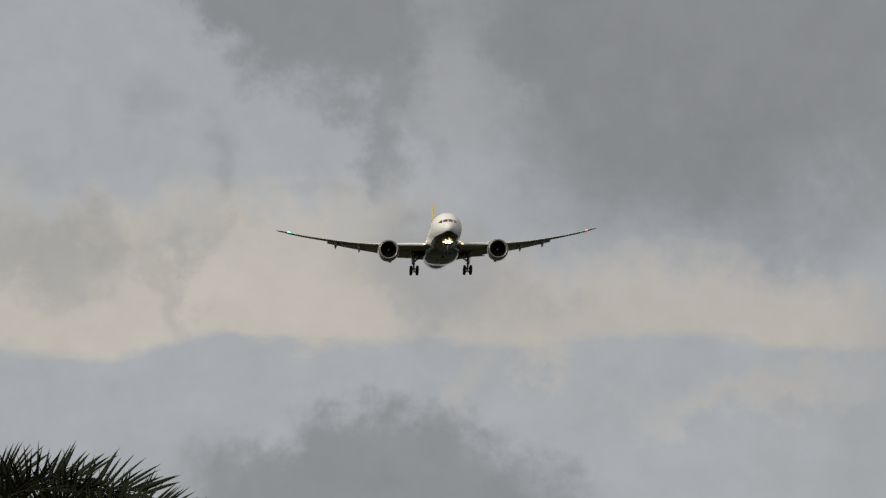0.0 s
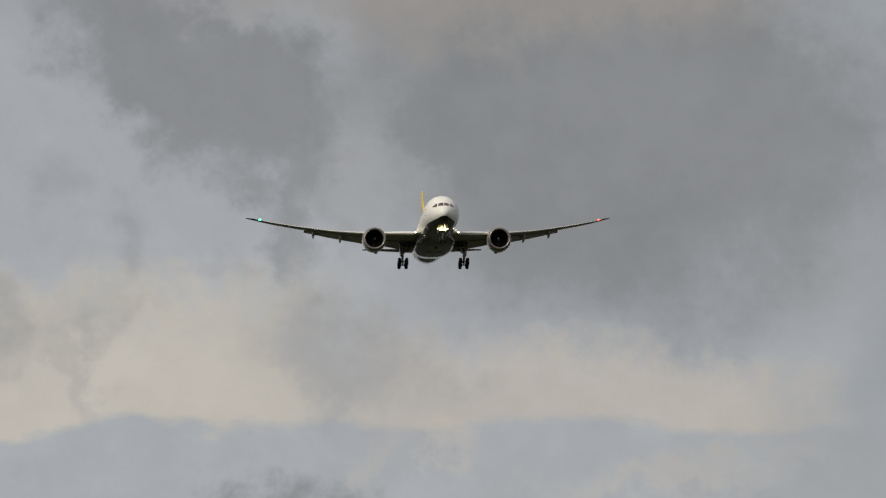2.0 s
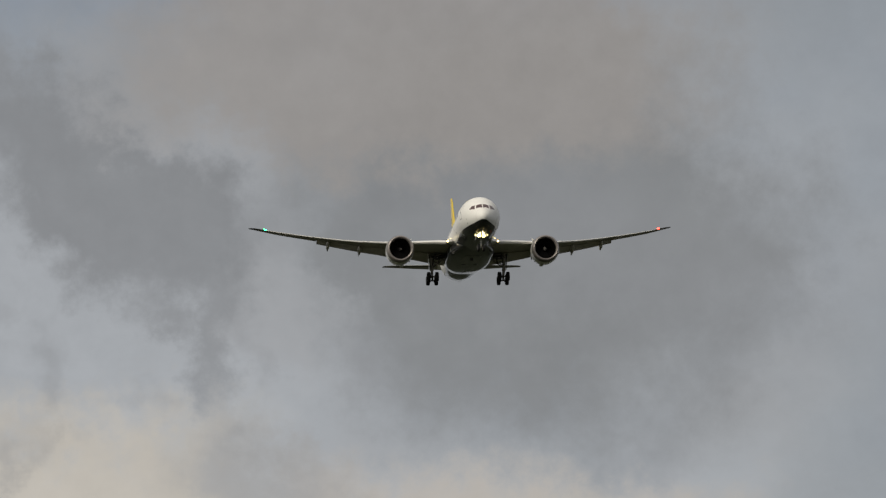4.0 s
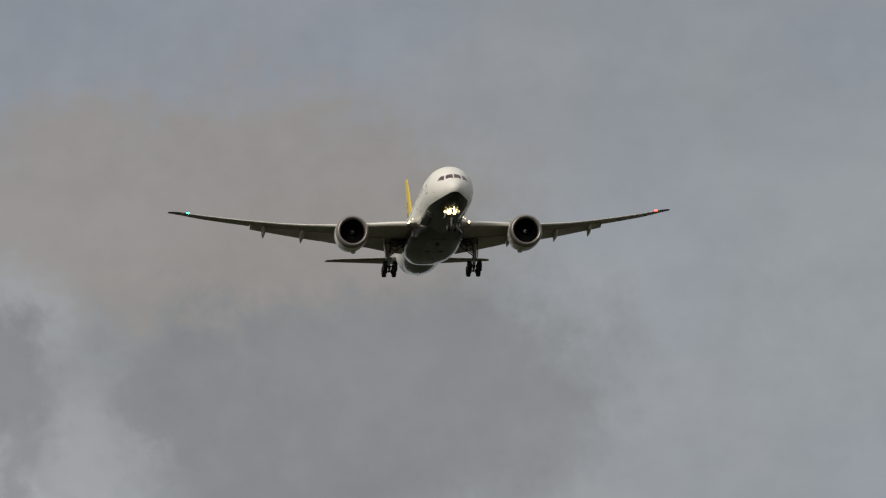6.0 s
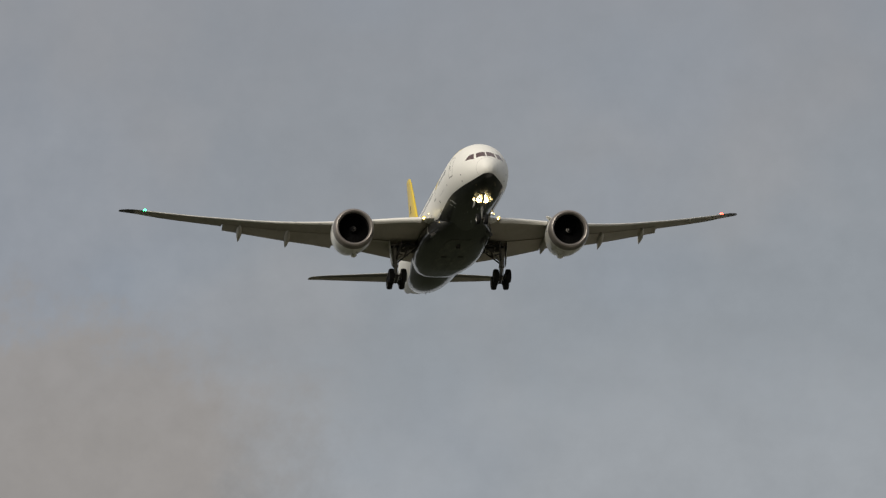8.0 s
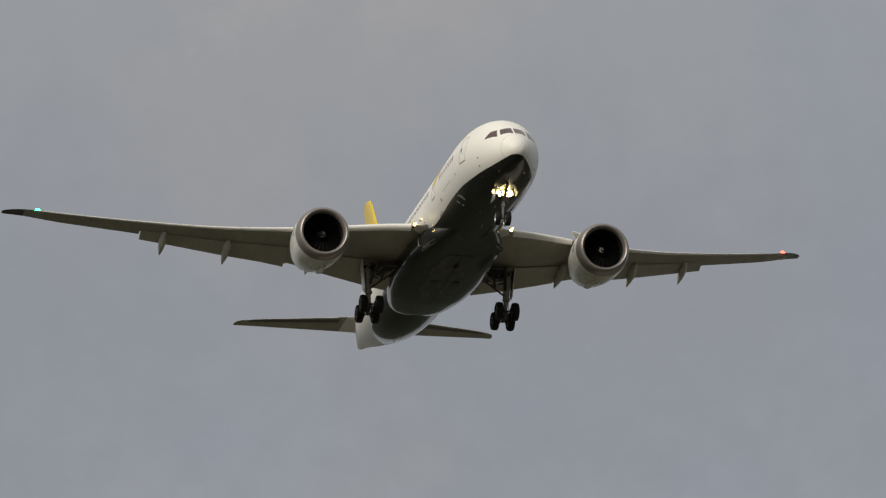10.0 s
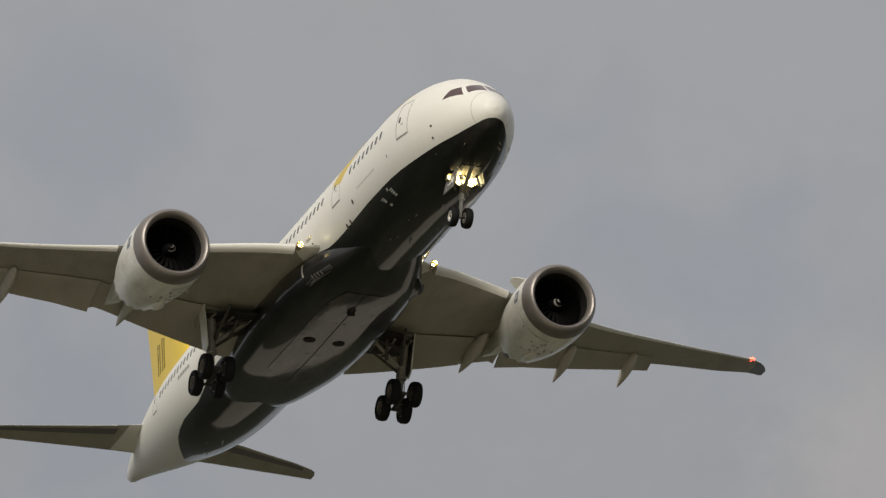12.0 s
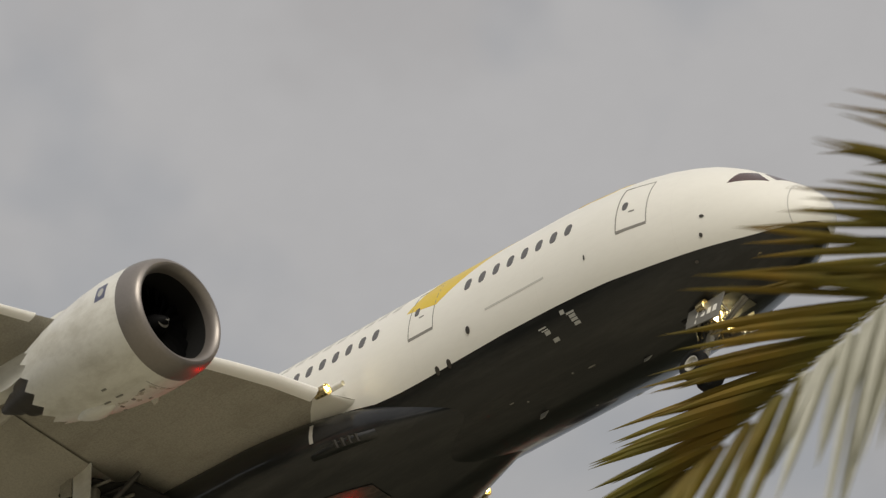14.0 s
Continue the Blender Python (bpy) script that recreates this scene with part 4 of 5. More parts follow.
def main_gear(side):
    top = (-27.3, side * 5.15, -1.7)
    foot = (-27.65, side * 4.97, -5.0)
    bm = bmesh.new()
    tube(bm, top, (-27.5, side * 5.05, -3.9), .27, .22, 16)
    tube(bm, (-27.5, side * 5.05, -3.75), foot, .155, .145, 16)
    tube(bm, (-27.48, side * 5.05, -3.95), (-27.48, side * 5.05, -3.65), .275, .275, 16)
    leg = part("main_gear_leg", bm, STEEL, airliner, "grey main landing gear leg, lowered")
    for nm, a, b, r in (("side_brace", (-27.42, side * 5.0, -3.3), (-27.0, side * 3.4, -2.15), .11), ("side_brace", (-27.6, side * 4.9, -3.45), (-27.8, side * 3.6, -2.4), .075), ("drag_brace", (-27.45, side * 5.0, -3.3), (-25.7, side * 4.65, -1.85), .10),
                        ("retract_actuator", (-27.2, side * 4.9, -2.3), (-26.6, side * 3.5, -2.3), .10), ("hose", (-27.3, side * 5.18, -2.4), (-27.5, side * 5.2, -4.6), .03), ("hose", (-27.62, side * 4.9, -2.4), (-27.75, side * 4.85, -4.7), .025),
                        ("upper_brace", (-27.3, side * 4.2, -3.0), (-26.4, side * 3.9, -1.9), .085), ("lock_link", (-27.3, side * 4.95, -2.6), (-27.2, side * 3.9, -2.85), .075)):
        b_m = bmesh.new()
        tube(b_m, a, b, r, r * .85, 12)
        part(nm, b_m, STEEL if nm in ("side_brace", "hose") and r > .1 else GREASE, leg)
    bm = bmesh.new()
    tilt = radians(-12)
    fx, fz = math.cos(tilt), math.sin(tilt)
    c = Vector(foot)
    fore, aft = c + Vector((fx, 0, -fz)) * .76, c - Vector((fx, 0, -fz)) * .76
    tube(bm, fore, aft, .13, .13, 14)
    for p in (fore, aft):
        tube(bm, p + Vector((0, -.78, 0)), p + Vector((0, .78, 0)), .075, .075, 12)
    part("bogie_beam", bm, GREASE, leg)
    for p in (fore, aft):
        for dy in (-.58, .58):
            wheel("wheel", leg, p + Vector((0, dy, 0)), .66, .50, RIM_DARK)
            bm = bmesh.new()
            tube(bm, p + Vector((0, dy * .35, 0)), p + Vector((0, dy * .78, 0)), .24, .24, 16)
            part("brake", bm, GREASE, leg)
    bm = bmesh.new()
    tube(bm, (-27.72, side * 5.05, -3.9), (-27.98, side * 5.0, -4.4), .05)
    tube(bm, (-27.98, side * 5.0, -4.4), (-27.75, side * 4.98, -4.85), .05)
    part("torque_link", bm, STEEL, leg)
    # the door that hangs outboard on the leg
    bm = bmesh.new()
    slab(bm, [(-26.95, side * 5.62, -1.45), (-27.75, side * 5.62, -1.45), (-27.75, side * 5.42, -3.6), (-27.35, side * 5.38, -3.85), (-26.98, side * 5.40, -3.6)], .06)
    plank = part("gear_door", bm, NACELLE, leg, "pale gear door plank on the leg")
    # dark sheet over the inboard face, standing in for its shade
    bm = bmesh.new()
    slab(bm, [(-27.0, side * 5.57, -1.55), (-27.7, side * 5.57, -1.55), (-27.7, side * 5.375, -3.55), (-27.35, side * 5.34, -3.75), (-27.03, side * 5.355, -3.55)], .03)
    part("door_shade_sheet", bm, GREASE, plank, "dark sheet for shade on the gear door's inner face")
    bm = bmesh.new()
    slab(bm, [(-27.8, side * 5.66, -1.5), (-28.35, side * 5.66, -1.5), (-28.3, side * 5.58, -2.2), (-27.82, side * 5.56, -2.3)], .05)
    part("gear_door", bm, WING, leg, "grey gear door on the leg")
    # open bay in the wing root
    bm = bmesh.new()
    slab(bm, [(-25.6, side * 3.2, -2.22), (-28.5, side * 3.2, -2.22), (-28.4, side * 5.6, -2.02), (-26.9, side * 5.5, -2.02), (-26.5, side * 4.9, -2.06), (-26.0, side * 4.7, -2.08), (-25.8, side * 4.0, -2.14)], .12)
    part("wheel_bay", bm, WELL, airliner, "dark open wheel bay")
    for k in range(5):
        bm = bmesh.new()
        y = side * (3.4 + .45 * k)
        tube(bm, (-26.2 - .05 * k, y, -2.33 + .05 * k), (-28.1, y + side * .2, -2.28 + .05 * k), .035 + .012 * (k % 3))
        part("bay_pipe", bm, GREASE if k % 2 else STEEL, leg)


for side in (-1, 1):
    main_gear(side)

# big closed doors under the belly, with a centre joint and two dark vents
for side in (-1, 1):
    bm = bmesh.new()
    rows_d = []
    for k in range(25):
        s = 19.0 + 11.9 * k / 24
        out = 1.48 * min(1, .55 + .45 * math.sin(math.pi * min(1, max(0, (s - 18.6) / 3)) / 2), .45 + .55 * math.sin(math.pi * min(1, max(0, (31.3 - s) / 2.4)) / 2))
        rows_d.append([keel_bottom(s, side * (.06 + (out - .06) * j / 6), .012) for j in range(7)])
    skin(bm, rows_d, closed=False)
    ext = bmesh.ops.extrude_face_region(bm, geom=bm.faces[:])
    bmesh.ops.translate(bm, vec=(0, 0, -.02), verts=[v for v in ext["geom"] if isinstance(v, bmesh.types.BMVert)])
    bmesh.ops.recalc_face_normals(bm, faces=bm.faces)
    door = part("gear_door", bm, SCUFFED, airliner, "scuffed closed belly gear door")
    bm = bmesh.new()
    bmesh.ops.create_cone(bm, cap_ends=True, segments=20, radius1=.32, radius2=.30, depth=.03)
    bmesh.ops.translate(bm, vec=keel_bottom(24.95, side * .77, .035), verts=bm.verts)
    part("vent", bm, WELL, door, "dark round vent")
    for k, s in enumerate((21.2, 22.6, 26.6, 28.2, 29.5)):
        bm = bmesh.new()
        slab(bm, [keel_bottom(s, side * .12, .036), keel_bottom(s, side * 1.3, .036), keel_bottom(s + .035, side * 1.3, .036), keel_bottom(s + .035, side * .12, .036)], .012)
        part("door_joint", bm, WELL, door)


def nose_gear():
    bm = bmesh.new()
    tube(bm, (-5.45, 0, -2.7), (-5.75, 0, -3.95), .12, .12, 16)
    tube(bm, (-5.72, 0, -3.85), (-5.95, 0, -4.72), .085, .08, 16)
    tube(bm, (-5.72, 0, -3.95), (-5.69, 0, -3.8), .15, .15, 16)
    leg = part("nose_gear_leg", bm, RIM, airliner, "pale nose landing gear leg, lowered")
    bm = bmesh.new()
    tube(bm, (-5.95, -.5, -4.72), (-5.95, .5, -4.72), .06)
    part("axle", bm, GREASE, leg)
    for dy in (-.36, .36):
        wheel("wheel", leg, Vector((-5.95, dy, -4.72)), .50, .37, RIM)
    bm = bmesh.new()
    tube(bm, (-5.6, .05, -3.6), (-4.3, .05, -2.75), .07)
    tube(bm, (-5.6, -.05, -3.6), (-4.3, -.05, -2.75), .05)
    part("drag_brace", bm, STEEL, leg)
    # doors either side of the bay
    for side in (-1, 1):
        bm = bmesh.new()
        low = 0 if side < 0 else .38
        slab(bm, [(-4.55, side * .64, -2.82), (-6.0, side * .64, -2.94), (-5.9, side * (.84 - .2 * low), -3.72 + low), (-4.6, side * (.84 - .2 * low), -3.82 + low)], .04)
        d = part("gear_door", bm, DOOR, leg, "grey open nose gear door with pale marking bars" if side < 0 else "grey open nose gear door")
        for x, wide, tall in ((-4.74, .15, .27), (-4.97, .14, .27), (-5.2, .15, .27), (-5.5, .05, .62)) if side < 0 else ():
            bm = bmesh.new()
            zc = -3.36
            yo = lambda z: side * (.64 + .20 * (-2.88 - z) / .9 + .026)
            slab(bm, [(x, yo(zc + tall / 2), zc + tall / 2), (x - wide, yo(zc + tall / 2), zc + tall / 2), (x - wide, yo(zc - tall / 2), zc - tall / 2), (x, yo(zc - tall / 2), zc - tall / 2)], .012)
            part("marking_bar", bm, WHITE, d)
    bm = bmesh.new()
    slab(bm, [(-4.3, -.48, -2.72), (-6.4, -.52, -2.97), (-6.4, .52, -2.97), (-4.3, .48, -2.72)], .09)
    part("wheel_bay", bm, WELL, airliner, "dark open nose wheel bay")
    # actuators, links and boxes in the mouth of the bay
    rng = random.Random(3)
    for k in range(22):
        bm = bmesh.new()
        x, y = -4.85 - .07 * k, rng.uniform(-.5, .5)
        tube(bm, (x, y, -2.95), (x - rng.uniform(-.3, .3), y + rng.uniform(-.25, .25), -3.3 - rng.uniform(0, .35)), rng.uniform(.025, .06))
        part("actuator", bm, (CHROME, STEEL, GREASE)[k % 3], leg)
    # lamp cluster on the leg
    bm = bmesh.new()
    tube(bm, (-5.48, -.55, -3.12), (-5.48, .55, -3.12), .05)
    part("lamp_bracket", bm, CHROME, leg)
    for dy, dz, r in ((-.30, .0, .26), (.30, .0, .26), (-.74, .04, .15), (.74, .04, .15)):
        bm = bmesh.new()
        lathe(bm, [(.04, r * 1.05), (-.16, r * 1.16), (-.16, r * 1.22), (.16, r * .9), (.22, .02)], (-5.36, dy, -3.10 + dz), 20)
        h = part("lamp_housing", bm, CHROME, leg, "bright metal lamp housing")
        bm = bmesh.new()
        lathe(bm, [(-.035, .001), (-.03, r * .6), (-.015, r), (.01, r)], (-5.38, dy, -3.10 + dz), 20)
        part("lens", bm, LAMP if r > .15 else LAMP_SMALL, h, "lit landing light lens")
        if r > .15:
            bm = bmesh.new()
            lathe(bm, [(-.068, .001), (-.06, .045), (-.047, .075), (-.036, .075)], (-5.38, dy, -3.10 + dz), 14)
            part("bulb", bm, BULB, leg, "white-hot lamp bulb")


nose_gear()


# ---- fuselage details ----
for side in (-1, 1):
    # flight deck windows
    for a0, a1, b0, b1 in (((1.98, 3), (2.36, 42), (2.78, 2), (2.92, 30)), ((2.48, 51), (3.55, 68), (3.05, 35), (3.42, 48))):
        bm = bmesh.new()
        patch(bm, [(a0[0], side * a0[1]), (a1[0], side * a1[1]), (b0[0], side * b0[1]), (b1[0], side * b1[1])], off=.008, steps=(8, 6))
        part("flight_deck_window", bm, COCKPIT, hull, "dark flight deck window")
    # doors: outline strips and a thicker sill
    for s0, s1, nm in ((6.05, 7.15, "door_1"), (14.7, 15.75, "door_2"), (33.6, 34.7, "door_3"), (44.2, 45.2, "door_4")):
        for p in (((s0, 58), (s0, 97), .03, 0), ((s1, 58), (s1, 97), .03, 0), ((s0, 58), (s1, 58), 0, .6), ((s0, 97), (s1, 97), 0, 2.0)):
            (sa, pa), (sb, pb), ds, dp = p
            bm = bmesh.new()
            patch(bm, [(sa - ds / 2, side * (pa - dp / 2)), (sb - ds / 2 + (0 if ds else ds), side * (pb - dp / 2)), (sa + ds / 2, side * (pa + dp / 2)), (sb + ds / 2, side * (pb + dp / 2))], off=.005, steps=(10, 1))
            part("door_seal" if dp < 1 else "door_sill", bm, LINE, hull)
        bm = bmesh.new()
        oval(bm, s1 - .28, side * 78, .2, .34)
        part("door_window", bm, GLASS, hull)
        bm = bmesh.new()
        oval(bm, (s0 + s1) / 2, side * 84, .22, .06)
        part("door_handle", bm, LINE, hull)
    # cabin windows
    for a, b in ((9.1, 13.3), (17.3, 32.6), (35.1, 43.3)):
        n = int(round((b - a) / .585))
        for k in range(n + 1):
            bm = bmesh.new()
            s = a + (b - a) * k / n
            oval(bm, s, side * body_height(s, .47, 1), .27, .47, off=.005)
            part("cabin_window", bm, GLASS, hull)
    # yellow flash over the shoulder
    bm = bmesh.new()
    patch(bm, [(16.0, side * 74), (14.65, side * 80), (14.2, side * 25), (10.6, side * 25)], off=.005, steps=(10, 12))
    part("yellow_flash", bm, YELLOW, hull, "yellow painted flash")
    bm = bmesh.new()
    patch(bm, [(9.3, side * 50), (7.9, side * 50), (9.0, side * 26), (7.2, side * 26)], off=.005, steps=(6, 6))
    part("yellow_flash", bm, YELLOW, hull, "yellow painted flash")
    # titles above the windows, as plain bars
    for k in range(9):
        s = 16.6 + k * .62
        bm = bmesh.new()
        patch(bm, [(s, side * 60), (s + .36, side * 60), (s - .12, side * 44), (s + .24, side * 44)], off=.005, steps=(2, 3))
        part("title_bar", bm, FAINT, hull, "grey title bar")
    for k in range(5):
        s = 37.6 + k * .42
        bm = bmesh.new()
        patch(bm, [(s, side * 93), (s + .3, side * 93), (s, side * 89), (s + .3, side * 89)], off=.005, steps=(2, 2))
        part("marking_bar", bm, TITLE, hull, "small grey marking bar")
    # hatches, ports and drains
    for s, ph, ls, lz in ((13.29, 110.5, .16, .26), (14.83, 124, .16, .3), (14.33, 123.5, .16, .3), (4.23, 103, .14, .10), (4.37, 118, .1, .14), (4.8, 136, .12, .1), (8.4, 104, .05, .18), (18.9, 108, .12, .1)):
        bm = bmesh.new()
        oval(bm, s, side * ph, ls, lz, off=.02, power=2.2, n=14)
        part("port", bm, SOOT, hull)
    bm = bmesh.new()
    patch(bm, [(10.05, side * 103), (12.5, side * 103), (10.05, side * 104.3), (12.5, side * 104.3)], off=.004, steps=(8, 1))
    part("hatch_joint", bm, FAINT, hull)
    # pale stencils on the charcoal
    for s, ph, ls, lz in ((9.72, 128.4, .16, .2), (9.45, 130.6, .3, .1), (9.42, 132.9, .24, .16), (9.40, 135.3, .24, .14), (9.36, 138.0, .22, .16), (10.62, 131.5, .3, .07), (10.56, 133.2, .26, .06), (10.5, 135.2, .2, .2), (10.33, 141.2, .22, .2)):
        bm = bmesh.new()
        patch(bm, [(s - ls / 2, side * (ph - lz * 6.5)), (s + ls / 2, side * (ph - lz * 6.5)), (s - ls / 2, side * (ph + lz * 6.5)), (s + ls / 2, side * (ph + lz * 6.5))], off=.005, steps=(1, 2))
        part("stencil", bm, MARK, hull)
    # louvred outlet housing: a low teardrop bulge with slats at its blunt front
    bm = bmesh.new()
    grid_u = []
    for i in range(15):
        u = i / 14
        hump = math.sin(math.pi * min(1, u * 3.2) / 2) * (1 - u ** 2.2)
        grid_u.append([keel(17.5 + 2.5 * u, side * (117 + 5 * u + (j / 8 - .5) * 17 * (1 - .45 * u * u)), -.02 + .34 * hump * math.sin(math.pi * j / 8) ** .5) for j in range(9)])
    skin(bm, grid_u, closed=False)
    housing = part("outlet_housing", bm, BELLY, keel_shell, "dark louvred outlet housing under the wing root")
    for k in range(4):
        bm = bmesh.new()
        s = 17.95 + .24 * k
        skin(bm, [[keel(s + ds, side * (112.5 + 10 * j / 4), .27 + dz) for j in range(5)] for ds, dz in ((0, .0), (.02, .07), (.09, .05), (.11, .0))], closed=False)
        part("louvre_slat", bm, GREASE, housing)
    # ram-air intake in the flank of the fairing
    for nm, mat, s0, s1, a0, a1, off, th, lab in [("intake", WELL, 18.2, 19.6, 84, 104, .014, .03, "dark ram-air intake"), ("intake_lip", RIM, 19.6, 19.74, 83, 105, .07, .08, "pale intake lip")] :
        bm = bmesh.new()
        grid_u = [[keel(s0 + (s1 - s0) * i / 4, side * (a0 + (a1 - a0) * ((j / 4 - .5) * ((.25 + .75 * i / 4) if nm == "intake" else 1) + .5)), off) for j in range(5)] for i in range(5)]
        skin(bm, grid_u, closed=False)
        part(nm, bm, mat, keel_shell, lab)
# small pale drains and covers along the belly
for s, ph, ls, lz in ((9.9, 166, .30, .05), (10.6, 164, .08, .06), (12.6, 167, .08, .06), (13.1, 163, .18, .04), (11.2, -162, .08, .06), (41.5, 168, .12, .07)):
    bm = bmesh.new()
    oval(bm, s, -ph, ls, lz, off=.012, power=2.4, n=12)
    part("drain", bm, LINE, hull, "small grey drain cover")
# radome joint
bm = bmesh.new()
for k in range(48):
    if abs(-176.25 + 7.5 * k) > edge(1.8) + 4:
        continue
    patch(bm, [(1.79, -180 + 7.5 * k), (1.81, -180 + 7.5 * k), (1.79, -172.5 + 7.5 * k), (1.81, -172.5 + 7.5 * k)], off=.004, steps=(1, 1))
part("radome_joint", bm, JOINT, hull)
# small probes and blade aerials under the belly
for s, h in ((8.2, .10), (12.5, .18), (40.5, .22), (43, .12)):
    bm = bmesh.new()
    p = body(s, 180)
    slab(bm, [p + Vector((.15, 0, .02)), p + Vector((-.2, 0, .02)), p + Vector((-.2, 0, -h)), p + Vector((-.02, 0, -h))], .03)
    part("blade_aerial", bm, TITLE, hull)
for s, ph in ((2.6, 150), (3.0, -150), (3.0, 150)):
    bm = bmesh.new()
    p = body(s, ph)
    out = (body(s, ph, .15) - p)
    tube(bm, p, p + out, .012)
    tube(bm, p + out, p + out + Vector((.16, 0, 0)), .01)
    part("air_probe", bm, CHROME, hull)

# belly beacon: a lamp that turns in a cup with added lips, lit on one face
BEACON_AT = (-20.9, 0.0, keel_bottom(20.9, 0.0).z - .03)
cup = bmesh.new()
skin(cup, [[(BEACON_AT[0] + r * math.cos(2 * math.pi * k / 20), r * math.sin(2 * math.pi * k / 20), BEACON_AT[2] + z) for k in range(20)] for r, z in ((.22, .12), (.22, -.04), (.185, -.05), (.17, .12))], caps=False)
# added aft and front lips that keep the red light off wheels and belly
for z_low, r_in, r_out, mid_a, wide_a in ((-.22, .205, .23, 180, 124), (-.115, .2, .225, 0, 76)):
    arc = [radians(mid_a - wide_a / 2 + wide_a * k / 14) for k in range(15)]
    skin(cup, [[(BEACON_AT[0] + r * math.cos(a), r * math.sin(a), BEACON_AT[2] + z) for a in arc] for r, z in ((r_out, .1), (r_out, z_low), (r_in, z_low), (r_in, .1))], closed=False)
part("beacon_cup_and_blockers", cup, GREASE, airliner, "dark beacon cup under the belly with added light-blocking lips")
bm = bmesh.new()
bmesh.ops.create_icosphere(bm, subdivisions=3, radius=.155)
for f in bm.faces:
    f.material_index = 1 if f.calc_center_median().z < -.075 else 0
beacon = part("beacon_lamp", bm, [WELL, BEACON], airliner, "turning red beacon lamp")
beacon.location = BEACON_AT


# ---- palms ----
def frond(name, parent, base, mid_p, tip, n, leaf_len, leaf_w, mat, rng, spread=38.0, up=(0, 0, 1), droop=0.12, bare=0.16, sparse=1.0, pale=False):
    """A feather frond: a tapered rachis from base over mid_p to tip, with folded, pointed leaflets on both sides."""
    base, mid_p, tip, up = Vector(base), Vector(mid_p), Vector(tip), Vector(up)
    bm = bmesh.new()

    def at(u):
        return base * (1 - u) ** 2 + mid_p * 2 * u * (1 - u) + tip * u * u

    rings = []
    for k in range(15):
        u = k / 14
        d = (at(min(u + .01, 1)) - at(max(u - .01, 0))).normalized()
        side_v = d.cross(up).normalized()
        top_v = side_v.cross(d)
        r = leaf_w * (0.30 * (1 - u) + 0.05)
        rings.append([at(u) + (side_v * math.cos(2 * math.pi * j / 6) + top_v * math.sin(2 * math.pi * j / 6) * .7) * r for j in range(6)])
    skin(bm, rings, slot=lambda i, j: 1)
    for k in range(n):
        u = bare + (1 - bare) * k / (n - 1)
        d = (at(min(u + .01, 1)) - at(max(u - .01, 0))).normalized()
        side_v = d.cross(up).normalized()
        top_v = side_v.cross(d)
        for sgn in (-1, 1):
            if sgn < 0 and rng.random() > sparse:
                continue
            a = radians((spread + 18 * (1 - u)) * rng.uniform(.8, 1.15) * (1 - (.82 * u ** 2.5 if pale else .55 * u ** 3)))
            way = (d * math.cos(a) + side_v * sgn * math.sin(a) + top_v * rng.uniform(.05, .4)).normalized()
            ln = leaf_len * (0.55 + 0.45 * math.sin(math.pi * (0.12 + 0.8 * u))) * rng.uniform(.8, 1.12)
            w = leaf_w * rng.uniform(.8, 1.15)
            if pale and sgn < 0:
                # the far row hangs loose: broader, uneven leaflets
                w *= rng.uniform(.9, 1.7)
                way = (way + d * rng.uniform(-.1, .45) + top_v * rng.uniform(-.2, .2)).normalized()
                ln *= rng.uniform(.7, 1.25)
            flat_v = way.cross(top_v).normalized()
            fold = way.cross(flat_v).normalized()
            start = at(u) + side_v * sgn * leaf_w * .3
            prev = None
            for i, (q, ww) in enumerate(((0, .8), (.18, .95), (.45, 1.0), (.75, .62), (1.0, .03))):
                p = start + way * ln * q - Vector((0, 0, 1)) * droop * ln * q * q
                row = [bm.verts.new(p + flat_v * w * ww * .5), bm.verts.new(p - fold * w * ww * .22), bm.verts.new(p - flat_v * w * ww * .5)]
                if prev:
                    for f in (bm.faces.new((prev[0], prev[1], row[1], row[0])), bm.faces.new((prev[1], prev[2], row[2], row[1]))):
                        # far row: leaflets in the colour that carries painted sky sheen
                        f.material_index = 2 if pale and sgn < 0 and u < .78 else 0
                prev = row
    return part(name, bm, [mat, RACHIS, LEAF_SHEEN] if pale else [mat, RACHIS], parent)


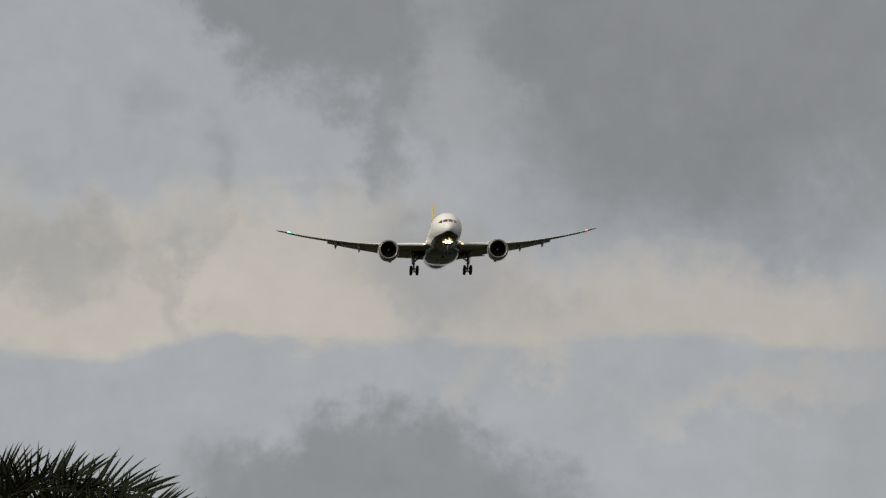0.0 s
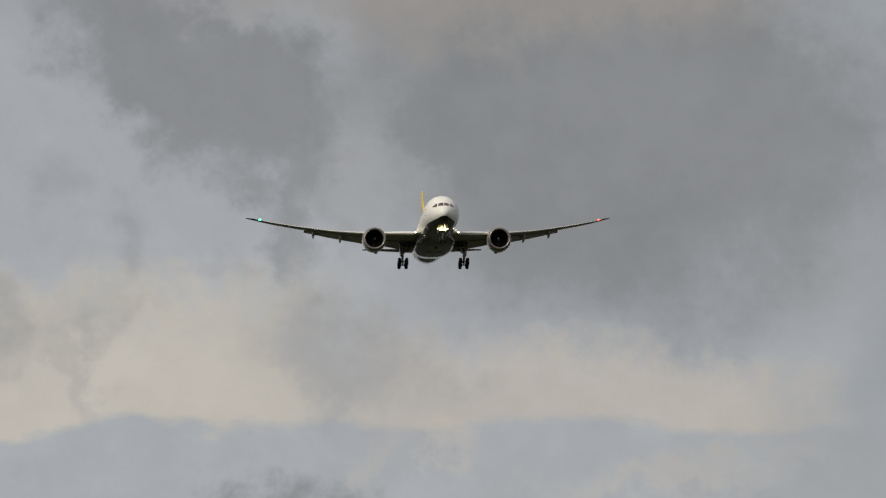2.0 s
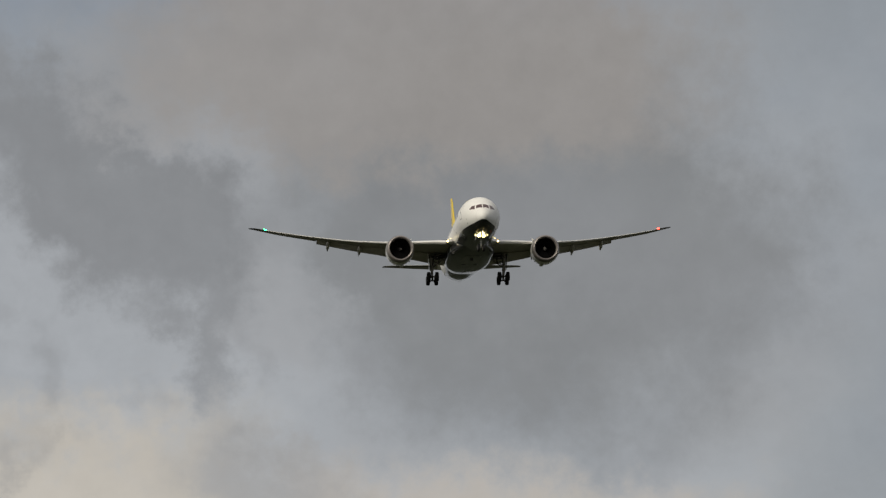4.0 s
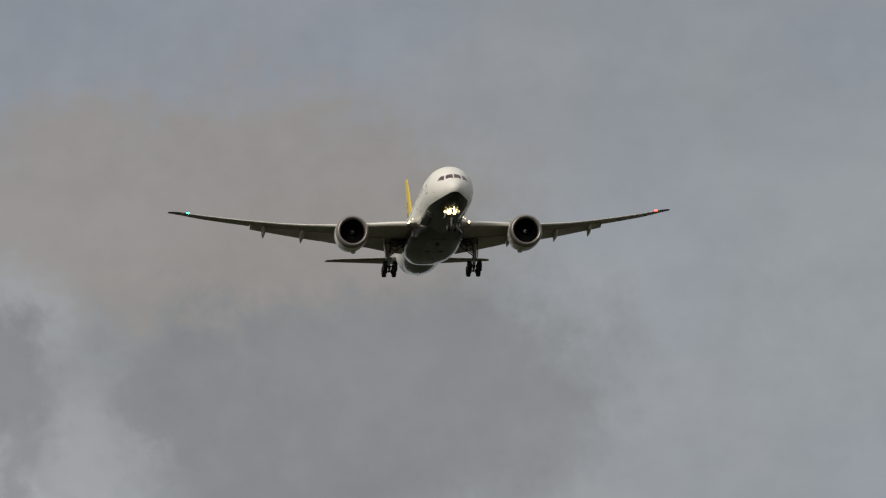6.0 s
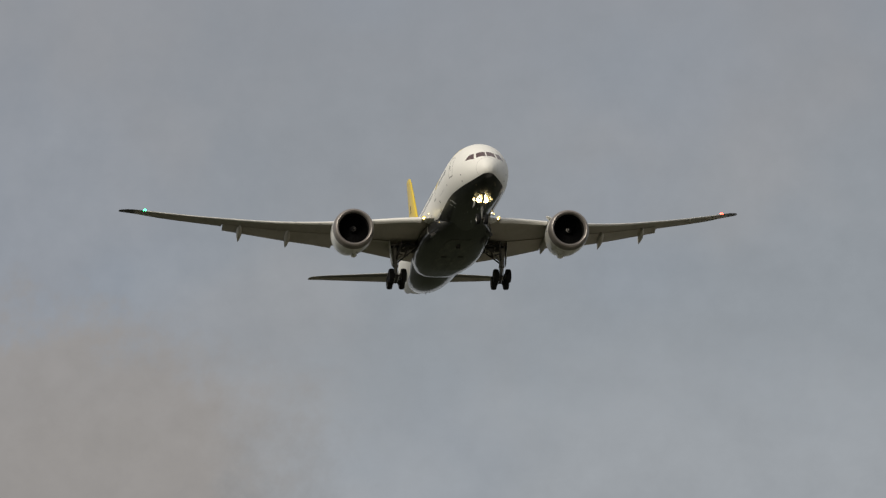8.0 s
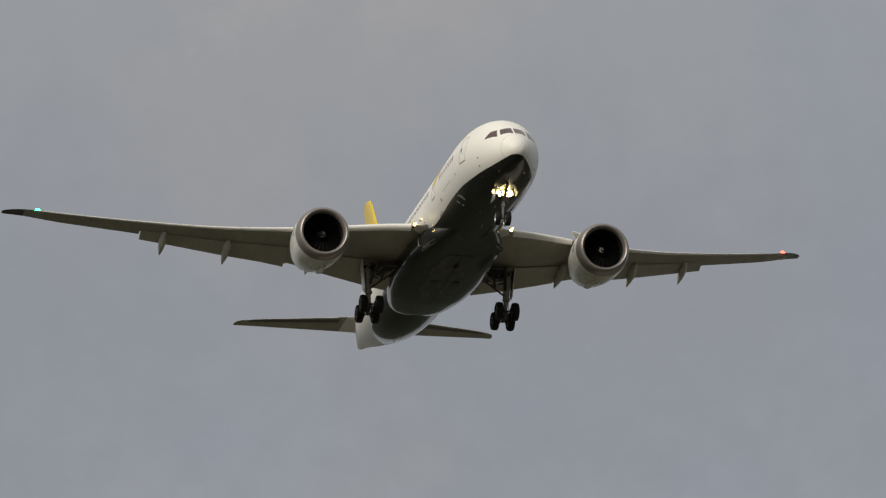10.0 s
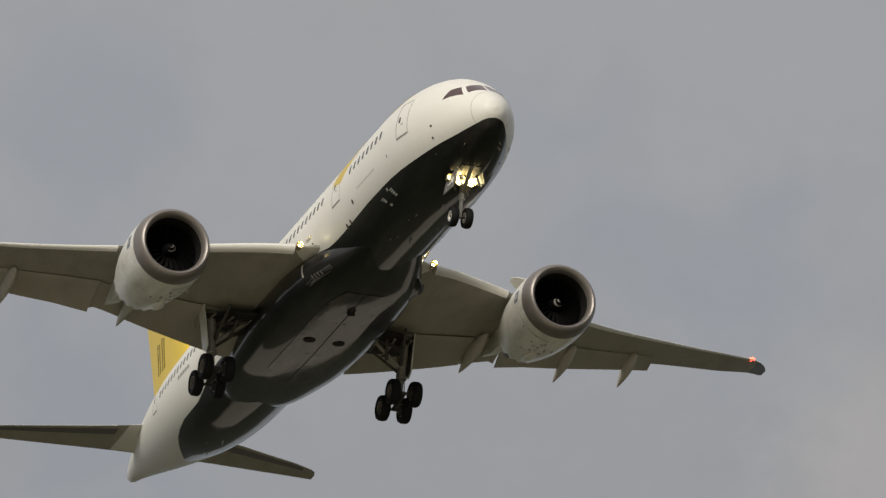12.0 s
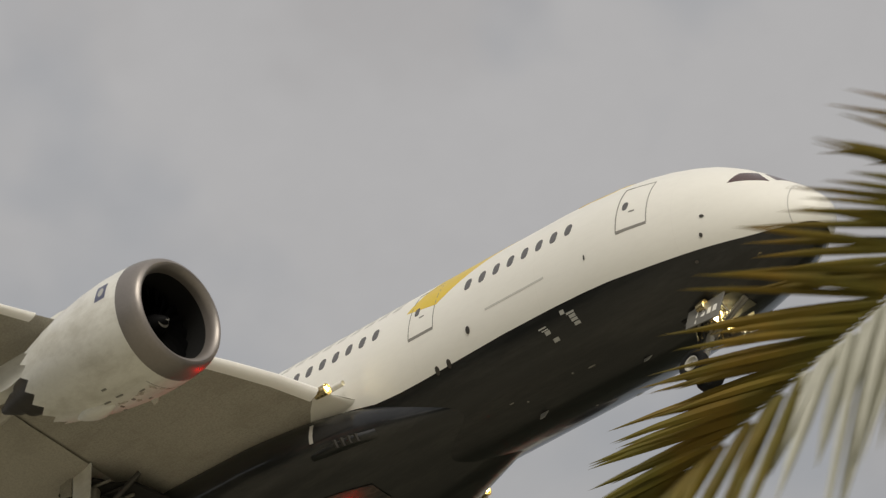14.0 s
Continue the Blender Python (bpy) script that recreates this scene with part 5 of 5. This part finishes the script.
def palm(x, y, height, lean, mat, seed, count, length, label, extra=(), leaf=(.42, .028), rise=(0.1, 0.95)):
    rng = random.Random(seed)
    thing = new("palm_tree")
    thing.location = (x, y, 0)
    tagged(thing, label, "palm tree")
    rings = []
    for k in range(26):
        u = k / 25
        r = .15 * (1 - .35 * u) * (1 + .10 * (k % 2)) + .07 * max(0, 1 - u * 9)
        c = Vector((lean[0] * u * u, lean[1] * u * u, height * u))
        rings.append([c + Vector((math.cos(2 * math.pi * j / 14), math.sin(2 * math.pi * j / 14), 0)) * r for j in range(14)])
    bm = bmesh.new()
    skin(bm, rings)
    part("trunk", bm, BARK, thing, "ringed grey-brown palm trunk")
    top = Vector((lean[0], lean[1], height))
    for k in range(count):
        a = 2 * math.pi * (k * .381966 + rng.uniform(-.03, .03))
        lift = rise[0] + (rise[1] - rise[0]) * ((k * 7) % count) / count
        ln = length * rng.uniform(.85, 1.1)
        out = Vector((math.cos(a), math.sin(a), 0))
        mid_p = top + out * ln * .5 + Vector((0, 0, ln * (.25 + .5 * lift)))
        tip = top + out * ln * (.95 - .25 * lift) + Vector((0, 0, ln * (-.45 + 1.15 * lift)))
        frond("frond", thing, top, mid_p, tip, int(26 * ln), leaf[0], leaf[1], mat, rng)
    for b, m, t, n, ll, lw, upv, spread, bare, sparse in extra:
        frond("frond", thing, b, m, t, n, ll, lw, mat, rng, spread=spread, up=upv, droop=.05, bare=bare, sparse=sparse, pale=sparse < 1)
    return thing


def sight(az, el, dist):
    """The place that lies dist metres from the eye along az, el."""
    return Vector((math.sin(radians(az)) * math.cos(radians(el)), math.cos(radians(az)) * math.cos(radians(el)), math.sin(radians(el)))) * dist + Vector(EYE)


# the palm below the approach path, some way off: fronds arch up behind one another
crown = sight(-3.75, 4.1, 45)
root = Vector((crown.x, crown.y, 0))
far_extra = []
for az0, el0, az1, el1, dist in ((-5.0, 6.6, -4.1, 6.1, 45.4), (-4.4, 6.6, -3.3, 6.1, 44.6), (-3.9, 6.7, -2.5, 5.75, 45.2), (-4.7, 6.2, -3.6, 6.1, 44.2), (-4.0, 6.5, -2.9, 6.0, 44.4), (-3.6, 6.4, -2.3, 5.4, 44.0),
                                 (-4.3, 6.7, -4.7, 6.0, 45.0), (-4.2, 6.0, -2.8, 5.7, 43.8), (-3.2, 6.3, -2.4, 5.3, 44.8)):
    far_extra.append((crown - root, sight(az0 + .08, el0 + .07, dist) - root, sight(az1 - .04, el1 - .01, dist) - root, 38, .44, .024, (0, 0, 1), 48, .16, 1.0))
# fronds seen flat on, with leaflets that stand up like combs
for az0, el0, az1, el1, dist in ((-4.6, 6.1, -3.3, 6.25, 44.9), (-4.2, 6.3, -2.75, 6.1, 44.5), (-3.6, 6.2, -2.35, 5.8, 45.1), (-4.9, 6.1, -3.9, 6.25, 45.3), (-3.9, 5.9, -2.5, 5.9, 44.2)):
    far_extra.append((crown - root, sight(az0 + .08, el0 - .01, dist) - root, sight(az1, el1 - .02, dist) - root, 40, .45, .024, (0, -1, .25), 58, .2, 1.0))
palm(root.x, root.y, crown.z, (0, 0), LEAF_FAR, 5, 26, 1.5, "green palm, colour darkened for shade, with spiky upright fronds", extra=far_extra, leaf=(.4, .02), rise=(.1, .9))

# the palm beside the camera, one frond of which hangs into the view
crown2 = sight(50.15, 39.61, 10.4)
root = Vector((crown2.x, crown2.y, 0))
toward = (Vector(EYE) - crown2).normalized()
hang = [(crown2 - root, sight(47.15, 37.3, 10.1) - root, sight(43.5, 34.7, 9.8) - root, 66, .37, .016, toward, 42, .34, .6)]
palm(root.x, root.y, crown2.z, (0, 0), LEAF, 11, 9, 1.3, "green palm with olive-brown leaflets on hanging fronds", extra=hang, leaf=(.36, .027), rise=(.6, 1.0))


# ---- what moves ----
FLASHES = (1.2, 2.7, 4.2, 5.6, 6.9, 8.35, 9.75, 11.2, 12.5, 13.97)


def motions():
    walk(airliner, [(t, pose(x, y, z, rx, ry, rz)) for t, x, y, z, rx, ry, rz in FLIGHT])
    # the beacon lamp turns its lit face down at each flash and up into the cup between
    turns = [(0.0, 180.0)]
    for k, f in enumerate(FLASHES):
        for dt, a in ((-.2, 180), (-.167, 120), (-.133, 60), (-.1, 0), (.1, 0), (.133, -60), (.167, -120), (.2, -180)):
            if 0 < f + dt < 14.0:
                turns.append((f + dt, a - 360 * k))
    turns.append((14.0, turns[-1][1]))
    walk(beacon, [(t, pose(*BEACON_AT, a, 0, 0)) for t, a in turns])


motions()
